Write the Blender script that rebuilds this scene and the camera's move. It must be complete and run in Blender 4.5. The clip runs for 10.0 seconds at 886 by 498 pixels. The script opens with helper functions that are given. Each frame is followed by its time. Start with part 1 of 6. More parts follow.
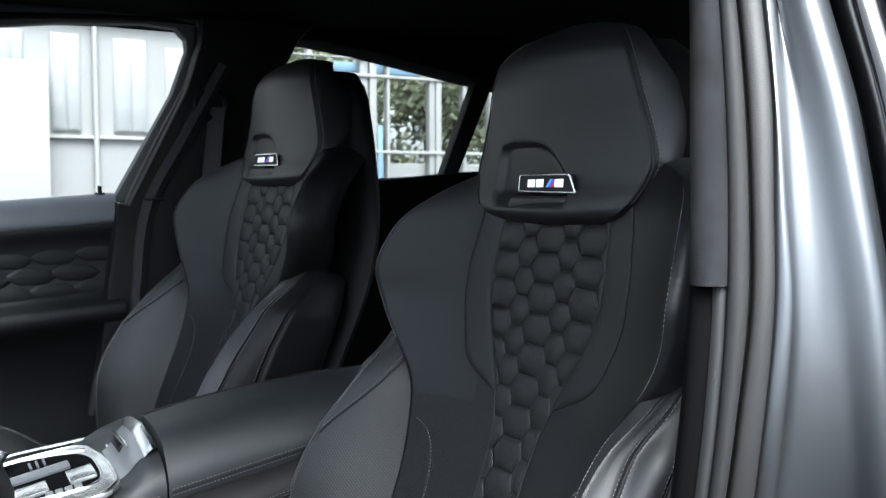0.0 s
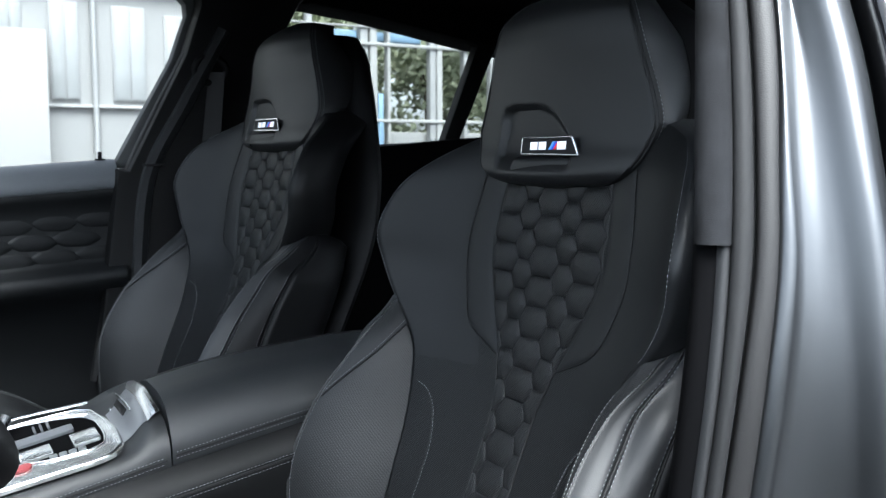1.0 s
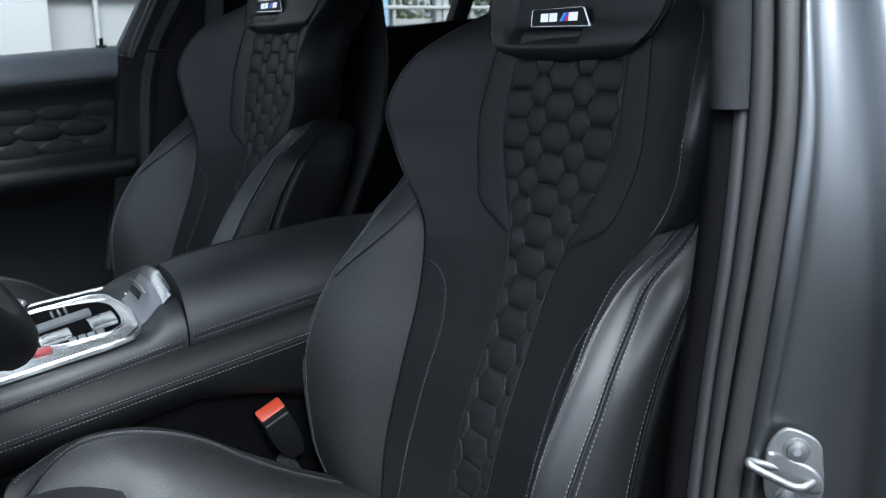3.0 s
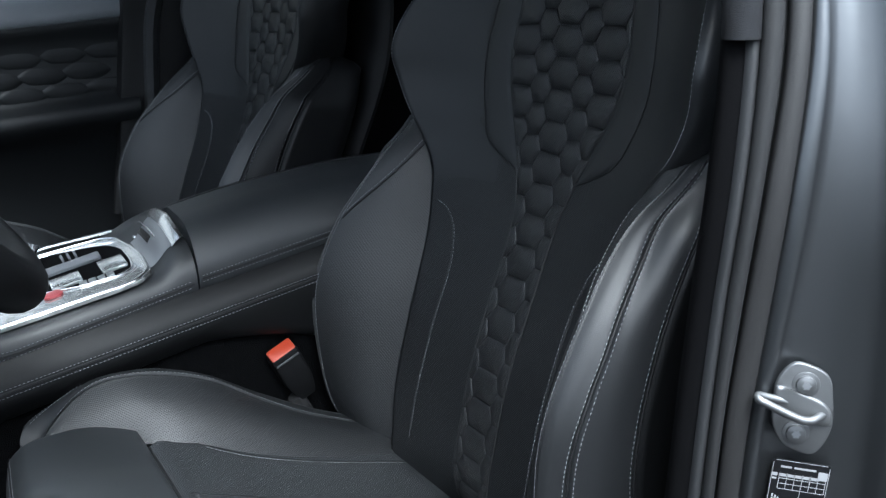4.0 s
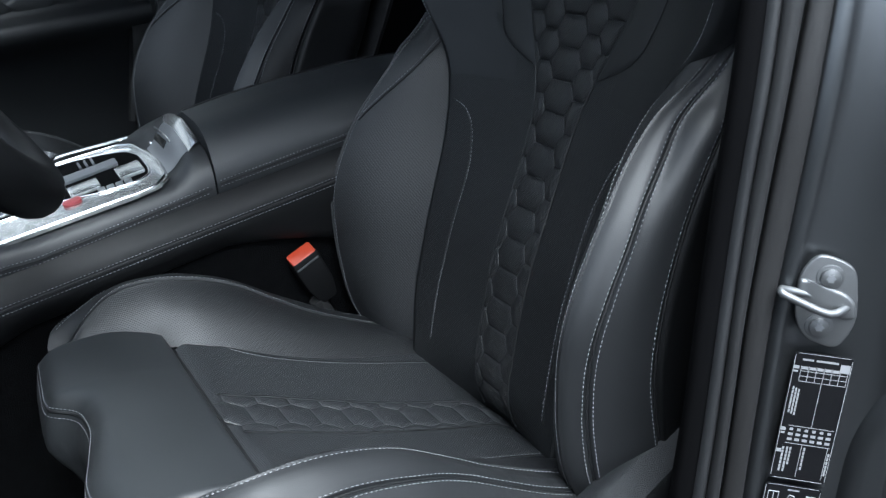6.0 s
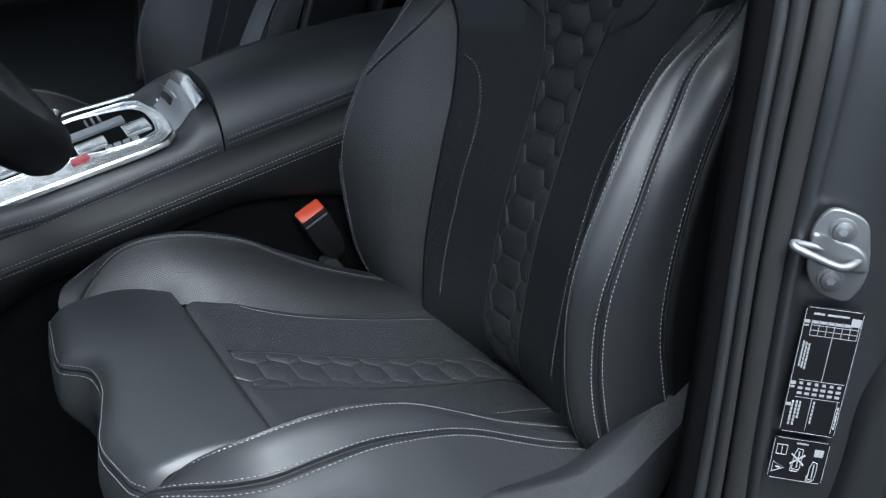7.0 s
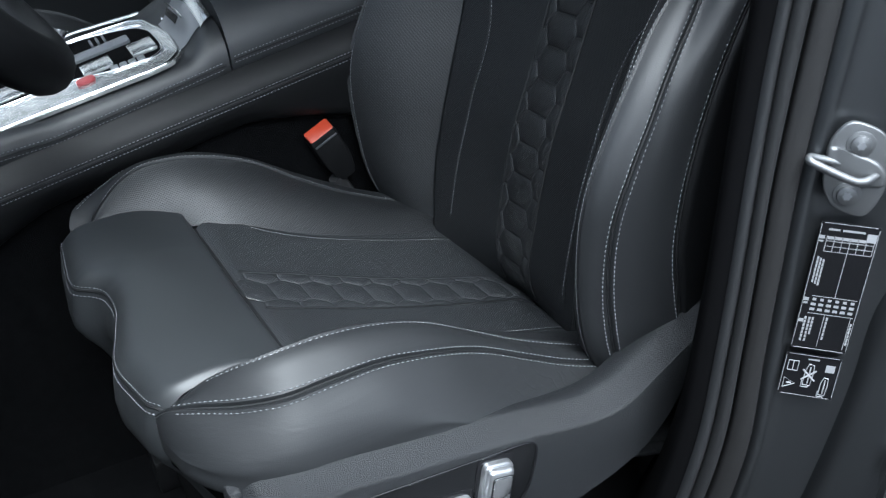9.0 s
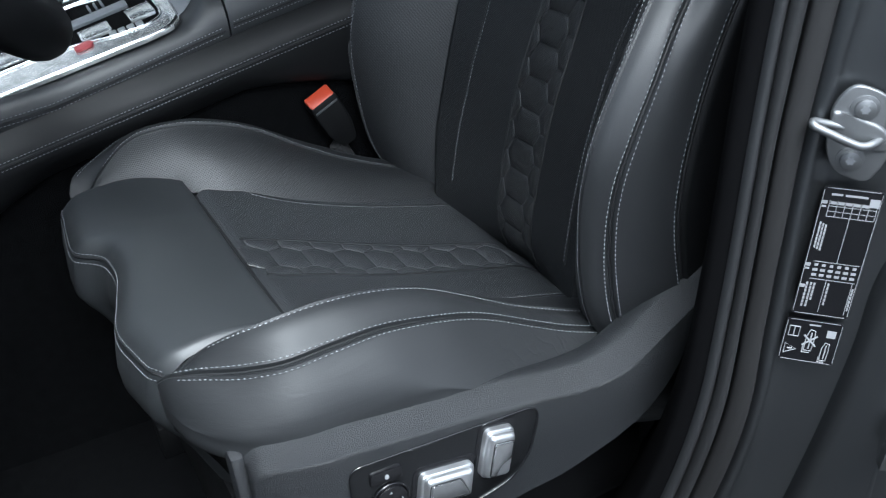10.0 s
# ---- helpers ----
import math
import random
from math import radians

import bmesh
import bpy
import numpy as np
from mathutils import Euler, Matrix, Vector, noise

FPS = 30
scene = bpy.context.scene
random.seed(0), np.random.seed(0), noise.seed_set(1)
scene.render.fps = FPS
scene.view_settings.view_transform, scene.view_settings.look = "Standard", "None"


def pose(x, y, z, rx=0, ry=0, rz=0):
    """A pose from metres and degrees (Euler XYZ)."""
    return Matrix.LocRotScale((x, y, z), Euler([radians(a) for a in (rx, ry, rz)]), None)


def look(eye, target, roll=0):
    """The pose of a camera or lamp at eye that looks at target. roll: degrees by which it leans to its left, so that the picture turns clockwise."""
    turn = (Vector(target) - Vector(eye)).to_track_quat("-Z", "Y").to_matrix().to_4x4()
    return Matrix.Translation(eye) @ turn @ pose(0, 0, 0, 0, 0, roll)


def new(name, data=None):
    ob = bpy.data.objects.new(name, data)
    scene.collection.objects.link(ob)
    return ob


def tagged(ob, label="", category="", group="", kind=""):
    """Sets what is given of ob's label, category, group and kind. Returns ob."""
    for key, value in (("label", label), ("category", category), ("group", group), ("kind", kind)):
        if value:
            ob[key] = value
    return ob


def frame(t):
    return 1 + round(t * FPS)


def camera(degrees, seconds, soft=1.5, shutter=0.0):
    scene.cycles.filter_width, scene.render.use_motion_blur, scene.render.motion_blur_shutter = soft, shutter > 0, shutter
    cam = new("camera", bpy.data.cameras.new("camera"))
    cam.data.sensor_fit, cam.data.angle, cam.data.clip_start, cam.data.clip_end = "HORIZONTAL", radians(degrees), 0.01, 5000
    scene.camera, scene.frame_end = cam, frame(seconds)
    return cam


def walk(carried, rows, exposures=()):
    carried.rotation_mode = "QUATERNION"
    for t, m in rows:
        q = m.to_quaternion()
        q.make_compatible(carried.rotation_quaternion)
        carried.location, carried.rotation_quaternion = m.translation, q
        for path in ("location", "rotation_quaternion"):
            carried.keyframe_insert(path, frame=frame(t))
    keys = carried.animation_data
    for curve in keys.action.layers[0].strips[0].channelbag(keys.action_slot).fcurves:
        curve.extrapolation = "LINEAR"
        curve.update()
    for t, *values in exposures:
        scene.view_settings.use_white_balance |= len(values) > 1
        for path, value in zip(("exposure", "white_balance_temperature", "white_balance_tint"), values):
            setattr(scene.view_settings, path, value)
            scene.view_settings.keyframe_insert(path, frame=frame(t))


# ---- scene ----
cam = camera(50.0, 10.0, soft=1.2)
cam.data.dof.use_dof, cam.data.dof.focus_distance, cam.data.dof.aperture_fstop = True, 0.95, 16.0
PATH = [
    (0, (0.9129, -0.7075, 1.3695), (0.0590, -0.1907, 1.3077), -0.11),
    (0.5, (0.9114, -0.7071, 1.3656), (0.0580, -0.1911, 1.2914), -0.14),
    (1, (0.9096, -0.7069, 1.3617), (0.0572, -0.1924, 1.2678), -0.19),
    (1.5, (0.9080, -0.7068, 1.3575), (0.0571, -0.1947, 1.2405), -0.37),
    (2, (0.9067, -0.7070, 1.3532), (0.0579, -0.1989, 1.2073), -0.58),
    (2.5, (0.9058, -0.7072, 1.3493), (0.0596, -0.2039, 1.1741), -0.87),
    (3, (0.9044, -0.7068, 1.3463), (0.0615, -0.2104, 1.1387), -1.24),
    (4.5, (0.8997, -0.7027, 1.3401), (0.0673, -0.2325, 1.0467), -2.43),
    (5, (0.8979, -0.7015, 1.3377), (0.0693, -0.2409, 1.0195), -2.83),
    (5.5, (0.8968, -0.7009, 1.3357), (0.0716, -0.2492, 0.9965), -3.12),
    (7, (0.8932, -0.6998, 1.3305), (0.0809, -0.2753, 0.9305), -3.92),
    (7.5, (0.8922, -0.6991, 1.3288), (0.0847, -0.2832, 0.9105), -4.14),
    (8, (0.8913, -0.6980, 1.3271), (0.0895, -0.2911, 0.8895), -4.40),
    (8.5, (0.8905, -0.6967, 1.3257), (0.0941, -0.2979, 0.8710), -4.64),
    (9, (0.8896, -0.6959, 1.3244), (0.0998, -0.3047, 0.8519), -4.87),
    (9.5, (0.8892, -0.6949, 1.3234), (0.1056, -0.3105, 0.8355), -5.05),
    (10, (0.8889, -0.6938, 1.3220), (0.1113, -0.3151, 0.8200), -5.16),
]
walk(cam, [(t, look(eye, target, roll)) for t, eye, target, roll in PATH], exposures=[(0, 2.42, 5950, 5), (3, 1.93, 5680, 4), (10, 1.64, 5620, 4)])

# ---- sky and sun: a bright overcast day ----
world = bpy.data.worlds.new("overcast_sky")
scene.world = world
world.use_nodes = True
wn = world.node_tree.nodes
sky = wn.new("ShaderNodeTexSky")
sky.sky_type = "NISHITA"
sky.sun_disc = False
sky.sun_elevation = radians(62)
sky.sun_rotation = radians(102)
sky.air_density, sky.dust_density, sky.ozone_density = 0.7, 4.0, 0.4
wn["Background"].inputs["Strength"].default_value = 0.15
veil = wn.new("ShaderNodeHueSaturation")        # cloud takes most of the blue out of the sky
veil.inputs["Saturation"].default_value = 0.34
world.node_tree.links.new(sky.outputs["Color"], veil.inputs["Color"])
world.node_tree.links.new(veil.outputs["Color"], wn["Background"].inputs["Color"])
sun_data = bpy.data.lights.new("sun", "SUN")
sun_data.energy, sun_data.angle, sun_data.color = 2.4, radians(38), (1.0, 0.97, 0.93)
sun = new("sun", sun_data)
sun.matrix_world = look((4.1, -0.7, 7.2), (0, 0, 0.5))


# ---- numbers and meshes ----
def lut(rows):
    """A smooth function through short rows of (key, value, ...); one value gives a number, several a tuple."""
    rows = sorted(rows)
    k = np.array([r[0] for r in rows], float)
    v = np.array([r[1:] for r in rows], float)
    d = np.gradient(v, k, axis=0)

    def fn(q):
        q = min(max(q, k[0]), k[-1])
        i = min(max(int(np.searchsorted(k, q)) - 1, 0), len(k) - 2)
        h = k[i + 1] - k[i]
        s = (q - k[i]) / h
        a = (1 + 2 * s) * (1 - s) ** 2 * v[i] + s * (1 - s) ** 2 * h * d[i]
        b = s * s * (3 - 2 * s) * v[i + 1] + s * s * (s - 1) * h * d[i + 1]
        r = a + b
        return float(r[0]) if len(r) == 1 else tuple(float(x) for x in r)
    return fn


def spline(points, n):
    """n + 1 points of a smooth curve through the given ones, evenly by their length."""
    p = [Vector(q) for q in points]
    out = []
    for i in range(len(p) - 1):
        a, b, c, d = p[max(i - 1, 0)], p[i], p[i + 1], p[min(i + 2, len(p) - 1)]
        for j in range(12):
            s = j / 12
            out.append(0.5 * ((2 * b) + (c - a) * s + (2 * a - 5 * b + 4 * c - d) * s * s + (3 * b - a - 3 * c + d) * s ** 3))
    out.append(p[-1])
    run = [0.0]
    for a, b in zip(out, out[1:]):
        run.append(run[-1] + (b - a).length)
    res = []
    for i in range(n + 1):
        w = run[-1] * i / n
        k = min(max(int(np.searchsorted(run, w)) - 1, 0), len(out) - 2)
        h = run[k + 1] - run[k]
        res.append(out[k].lerp(out[k + 1], (w - run[k]) / h if h > 0 else 0))
    return res


ORIGIN = {}


def thing(name, base, label, category, group="", kind=""):
    """An empty at the base of a thing, to which its parts belong."""
    ob = new(name)
    ob.location = base
    ob.empty_display_size = 0.05
    ORIGIN[ob.name] = Vector(base)
    return tagged(ob, label, category, group, kind)


def part(name, me, material, parent=None, label="", kind=""):
    """One mesh object from world coordinates, under a thing or a part."""
    if isinstance(me, bmesh.types.BMesh):
        bm, me = me, bpy.data.meshes.new(name)
        bm.to_mesh(me)
        bm.free()
    if not me.materials:
        me.materials.append(material)
    ob = new(name, me)
    o = ORIGIN[parent.name] if parent else Vector((0, 0, 0))
    if parent:
        me.transform(Matrix.Translation(-o))
        ob.parent = parent
    ORIGIN[ob.name] = o
    return tagged(ob, label, "", "", kind)


def sheet(rows, closed=False, smooth=True):
    """A mesh over rows of points, with a map in metres."""
    n, m = len(rows), len(rows[0])
    verts = [tuple(p) for r in rows for p in r]
    u, v = [0.0], [0.0]
    for j in range(1, m + 1):
        u.append(u[-1] + (Vector(rows[n // 2][j % m]) - Vector(rows[n // 2][j - 1])).length)
    for i in range(1, n):
        v.append(v[-1] + (Vector(rows[i][m // 2]) - Vector(rows[i - 1][m // 2])).length)
    faces, uvs = [], []
    for i in range(n - 1):
        for j in range(m if closed else m - 1):
            k = (j + 1) % m
            faces.append((i * m + j, i * m + k, (i + 1) * m + k, (i + 1) * m + j))
            uvs += [(u[j], v[i]), (u[j + 1], v[i]), (u[j + 1], v[i + 1]), (u[j], v[i + 1])]
    me = bpy.data.meshes.new("sheet")
    me.from_pydata(verts, [], faces)
    layer = me.uv_layers.new(name="metres")
    layer.data.foreach_set("uv", np.array(uvs, "f").ravel())
    if smooth:
        me.shade_smooth()
    return me


def capped(rows):
    """A closed body: rings of points, joined, with both ends filled."""
    me = sheet(rows, closed=True)
    bm = bmesh.new()
    bm.from_mesh(me)
    bm.verts.ensure_lookup_table()
    m = len(rows[0])
    bm.faces.new([bm.verts[j] for j in range(m)][::-1])
    k = (len(rows) - 1) * m
    bm.faces.new([bm.verts[k + j] for j in range(m)])
    bmesh.ops.recalc_face_normals(bm, faces=bm.faces)
    bm.to_mesh(me)
    bm.free()
    me.shade_smooth()
    me.set_sharp_from_angle(angle=radians(40))
    return me


def block(lo, hi, bevel=0.003, seg=2):
    """A box between two corners with rounded edges."""
    bm = bmesh.new()
    bmesh.ops.create_cube(bm, size=1)
    lo, hi = Vector(lo), Vector(hi)
    for w in bm.verts:
        w.co = Vector([lo[i] + (hi[i] - lo[i]) * (w.co[i] + 0.5) for i in range(3)])
    if bevel:
        bmesh.ops.bevel(bm, geom=bm.edges[:], offset=bevel, segments=seg, profile=0.5, affect="EDGES")
    me = bpy.data.meshes.new("block")
    bm.to_mesh(me)
    bm.free()
    me.shade_smooth()
    me.set_sharp_from_angle(angle=radians(35))
    return me


def slab(outline, frame_, thick, bevel=0.001, seg=2):
    """A plate: an outline of (a, b) in the plane of frame_ (a Matrix whose x, y span it), thick along its z."""
    bm = bmesh.new()
    vs = [bm.verts.new((a, b, 0)) for a, b in outline]
    f = bm.faces.new(vs)
    ext = bmesh.ops.extrude_face_region(bm, geom=[f])
    top = [g for g in ext["geom"] if isinstance(g, bmesh.types.BMVert)]
    for w in top:
        w.co.z += thick
    if bevel:
        ups = set(top)
        edges = [e for e in bm.edges if e.verts[0] in ups and e.verts[1] in ups]
        bmesh.ops.bevel(bm, geom=edges, offset=bevel, segments=seg, profile=0.5, affect="EDGES")
    bmesh.ops.recalc_face_normals(bm, faces=bm.faces)
    bm.transform(frame_)
    me = bpy.data.meshes.new("slab")
    bm.to_mesh(me)
    bm.free()
    me.shade_smooth()
    me.set_sharp_from_angle(angle=radians(35))
    return me


def facing(origin, right, up):
    """A frame whose x runs along right, y near up, and z out of the plate."""
    x = Vector(right).normalized()
    z = x.cross(Vector(up)).normalized()
    y = z.cross(x)
    m = Matrix((x, y, z)).transposed().to_4x4()
    m.translation = origin
    return m


def rounded(w, h, r, n=5):
    """The outline of a rounded rectangle about its middle."""
    out = []
    for cx, cy, a0 in ((w / 2 - r, h / 2 - r, 0), (-w / 2 + r, h / 2 - r, 90), (-w / 2 + r, -h / 2 + r, 180), (w / 2 - r, -h / 2 + r, 270)):
        for i in range(n + 1):
            a = radians(a0 + 90 * i / n)
            out.append((cx + r * math.cos(a), cy + r * math.sin(a)))
    return out


def soften(points, r, n=4):
    """An outline with its corners rounded."""
    out = []
    k = len(points)
    for i in range(k):
        p, a, b = Vector(points[i]), Vector(points[i - 1]), Vector(points[(i + 1) % k])
        da, db = (a - p), (b - p)
        s, e = p + da.normalized() * min(r, da.length * 0.45), p + db.normalized() * min(r, db.length * 0.45)
        for j in range(n + 1):
            t = j / n
            q = s.lerp(p, t).lerp(p.lerp(e, t), t)
            out.append((q.x, q.y))
    return out


def tube(points, r, sides=8, closed=False, flat=1.0):
    """A round strand along points."""
    p = [Vector(q) for q in points]
    rings = []
    n = len(p)
    nrm = None
    for i in range(n):
        a = p[i - 1] if (i or closed) else p[i]
        b = p[(i + 1) % n] if (i < n - 1 or closed) else p[i]
        d = (b - a).normalized()
        if nrm is None:
            nrm = d.orthogonal().normalized()
        nrm = (nrm - d * nrm.dot(d)).normalized()
        bi = d.cross(nrm)
        rr = r(i / max(n - 1, 1)) if callable(r) else r
        rings.append([p[i] + (nrm * math.cos(2 * math.pi * k / sides) + bi * math.sin(2 * math.pi * k / sides) * flat) * rr for k in range(sides)])
    if closed:
        rings.append(rings[0])
        return sheet(rings, closed=True)
    return capped(rings)


def stitches(points, up, step=0.0050, dash=0.0042, r=0.00060):
    """Thread dashes along a line, lying on the leather; up gives the leather's outward direction."""
    p = [Vector(q) for q in points]
    run = [0.0]
    for a, b in zip(p, p[1:]):
        run.append(run[-1] + (b - a).length)
    total = run[-1]
    verts, faces = [], []
    rng = random.Random(7)
    for i in range(int(total / step)):
        w0 = i * step + rng.uniform(-0.0003, 0.0003)
        ends = []
        for w in (w0, w0 + dash):
            w = min(max(w, 0), total)
            k = min(max(int(np.searchsorted(run, w)) - 1, 0), len(p) - 2)
            h = run[k + 1] - run[k]
            ends.append(p[k].lerp(p[k + 1], (w - run[k]) / h if h > 0 else 0))
        d = ends[1] - ends[0]
        if d.length < 1e-5:
            continue
        d.normalize()
        u = Vector(up(ends[0]) if callable(up) else up)
        u = (u - d * u.dot(d)).normalized()
        s = d.cross(u)
        mid = (ends[0] + ends[1]) / 2
        k = len(verts)
        verts.append(ends[0] - u * r * 0.5)
        for c, q in ((u, 1.0), (s, 1.0), (-u, 0.6), (-s, 1.0)):
            verts.append(mid + c * r * q)
        verts.append(ends[1] - u * r * 0.5)
        for j in range(4):
            a, b = k + 1 + j, k + 1 + (j + 1) % 4
            faces += [(k, b, a), (k + 5, a, b)]
    me = bpy.data.meshes.new("stitches")
    me.from_pydata([tuple(q) for q in verts], [], faces)
    me.shade_smooth()
    return me


def joined(meshes):
    """Several meshes of one part as one."""
    bm = bmesh.new()
    for me in meshes:
        bm.from_mesh(me)
        bpy.data.meshes.remove(me)
    me = bpy.data.meshes.new("joined")
    bm.to_mesh(me)
    bm.free()
    return me


# ---- materials ----
def shader(name, color, rough=0.5, metal=0.0, spec=0.5, coat=0.0):
    m = bpy.data.materials.new(name)
    m.use_nodes = True
    b = m.node_tree.nodes["Principled BSDF"]
    b.inputs["Base Color"].default_value = (*color, 1)
    b.inputs["Roughness"].default_value = rough
    b.inputs["Metallic"].default_value = metal
    b.inputs["Specular IOR Level"].default_value = spec
    b.inputs["Coat Weight"].default_value = coat
    b.inputs["Coat Roughness"].default_value = 0.05
    return m, m.node_tree.nodes, m.node_tree.links, b


def grained(name, color, rough, scale, bump, spread=0.25, spec=0.5, metal=0.0, coat=0.0, blotch=6.0, kind="VORONOI", dist=0.0006, rough_spread=0.1):
    """A surface with fine grain (bump) and slow blotches in colour and gloss."""
    m, n, l, b = shader(name, color, rough, metal, spec, coat)
    co = n.new("ShaderNodeTexCoord")
    slow = n.new("ShaderNodeTexNoise")
    slow.inputs["Scale"].default_value = blotch
    slow.inputs["Detail"].default_value = 5
    l.new(co.outputs["Object"], slow.inputs["Vector"])
    mix = n.new("ShaderNodeMix")
    mix.data_type = "RGBA"
    mix.inputs[6].default_value = (*[c * (1 - spread) for c in color], 1)
    mix.inputs[7].default_value = (*[min(1, c * (1 + spread)) for c in color], 1)
    l.new(slow.outputs["Fac"], mix.inputs[0])
    l.new(mix.outputs[2], b.inputs["Base Color"])
    rr = n.new("ShaderNodeMapRange")
    rr.inputs["To Min"].default_value = max(rough - rough_spread, 0.02)
    rr.inputs["To Max"].default_value = min(rough + rough_spread, 1)
    l.new(slow.outputs["Fac"], rr.inputs["Value"])
    l.new(rr.outputs["Result"], b.inputs["Roughness"])
    if kind == "VORONOI":
        t = n.new("ShaderNodeTexVoronoi")
        t.feature = "F1"
        out = t.outputs["Distance"]
    else:
        t = n.new("ShaderNodeTexNoise")
        t.inputs["Detail"].default_value = 6
        out = t.outputs["Fac"]
    t.inputs["Scale"].default_value = scale
    l.new(co.outputs["Object"], t.inputs["Vector"])
    bp = n.new("ShaderNodeBump")
    bp.inputs["Strength"].default_value = bump
    bp.inputs["Distance"].default_value = dist
    l.new(out, bp.inputs["Height"])
    l.new(bp.outputs["Normal"], b.inputs["Normal"])
    return m


def perforated(name, color, rough, pitch, depth=1.0, spec=0.62):
    """Leather with rows of small punched holes, on the map in metres."""
    m = grained(name, color, rough, 900, 0.25)
    n, l = m.node_tree.nodes, m.node_tree.links
    b = n["Principled BSDF"]
    uv = n.new("ShaderNodeTexCoord")
    mp = n.new("ShaderNodeMapping")
    mp.inputs["Scale"].default_value = (1 / pitch, 1 / pitch, 1)
    mp.inputs["Rotation"].default_value = (0, 0, radians(45))
    l.new(uv.outputs["UV"], mp.inputs["Vector"])
    fr = n.new("ShaderNodeVectorMath")
    fr.operation = "FRACTION"
    l.new(mp.outputs["Vector"], fr.inputs[0])
    sb = n.new("ShaderNodeVectorMath")
    sb.operation = "SUBTRACT"
    sb.inputs[1].default_value = (0.5, 0.5, 0)
    l.new(fr.outputs["Vector"], sb.inputs[0])
    ln = n.new("ShaderNodeVectorMath")
    ln.operation = "LENGTH"
    l.new(sb.outputs["Vector"], ln.inputs[0])
    hole = n.new("ShaderNodeMapRange")
    hole.inputs["From Min"].default_value = 0.20
    hole.inputs["From Max"].default_value = 0.38
    hole.inputs["To Min"].default_value = 1 - depth
    l.new(ln.outputs["Value"], hole.inputs["Value"])
    mix = n.new("ShaderNodeMix")
    mix.data_type = "RGBA"
    mix.inputs[6].default_value = (0.0025, 0.0025, 0.003, 1)
    old = b.inputs["Base Color"].links[0].from_socket
    l.new(old, mix.inputs[7])
    l.new(hole.outputs["Result"], mix.inputs[0])
    l.new(mix.outputs[2], b.inputs["Base Color"])
    sheen = n.new("ShaderNodeMapRange")
    sheen.inputs["To Min"].default_value = 0.15
    sheen.inputs["To Max"].default_value = spec
    l.new(hole.outputs["Result"], sheen.inputs["Value"])
    l.new(sheen.outputs["Result"], b.inputs["Specular IOR Level"])
    bp = n.new("ShaderNodeBump")
    bp.inputs["Strength"].default_value = 0.9
    bp.inputs["Distance"].default_value = 0.0010
    l.new(hole.outputs["Result"], bp.inputs["Height"])
    l.new(b.inputs["Normal"].links[0].from_socket, bp.inputs["Normal"])
    l.new(bp.outputs["Normal"], b.inputs["Normal"])
    return m


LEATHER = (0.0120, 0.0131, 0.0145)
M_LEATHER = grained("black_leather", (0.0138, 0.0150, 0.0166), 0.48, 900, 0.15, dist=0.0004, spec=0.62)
# perforated leather: shade on the backrest and light on the cushion put into tone
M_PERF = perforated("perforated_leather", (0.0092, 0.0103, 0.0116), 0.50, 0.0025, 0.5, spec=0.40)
# lighter tone holds the door light on the bolsters' inner faces
M_INSERT = perforated("perforated_leather_door_lit", (0.0135, 0.0147, 0.0162), 0.46, 0.0030, 0.2)
M_PERF_LIT = perforated("perforated_leather_lit", (0.0235, 0.0258, 0.0285), 0.46, 0.0025, 0.6, spec=0.7)
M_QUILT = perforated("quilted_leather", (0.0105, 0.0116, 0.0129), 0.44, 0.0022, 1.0)


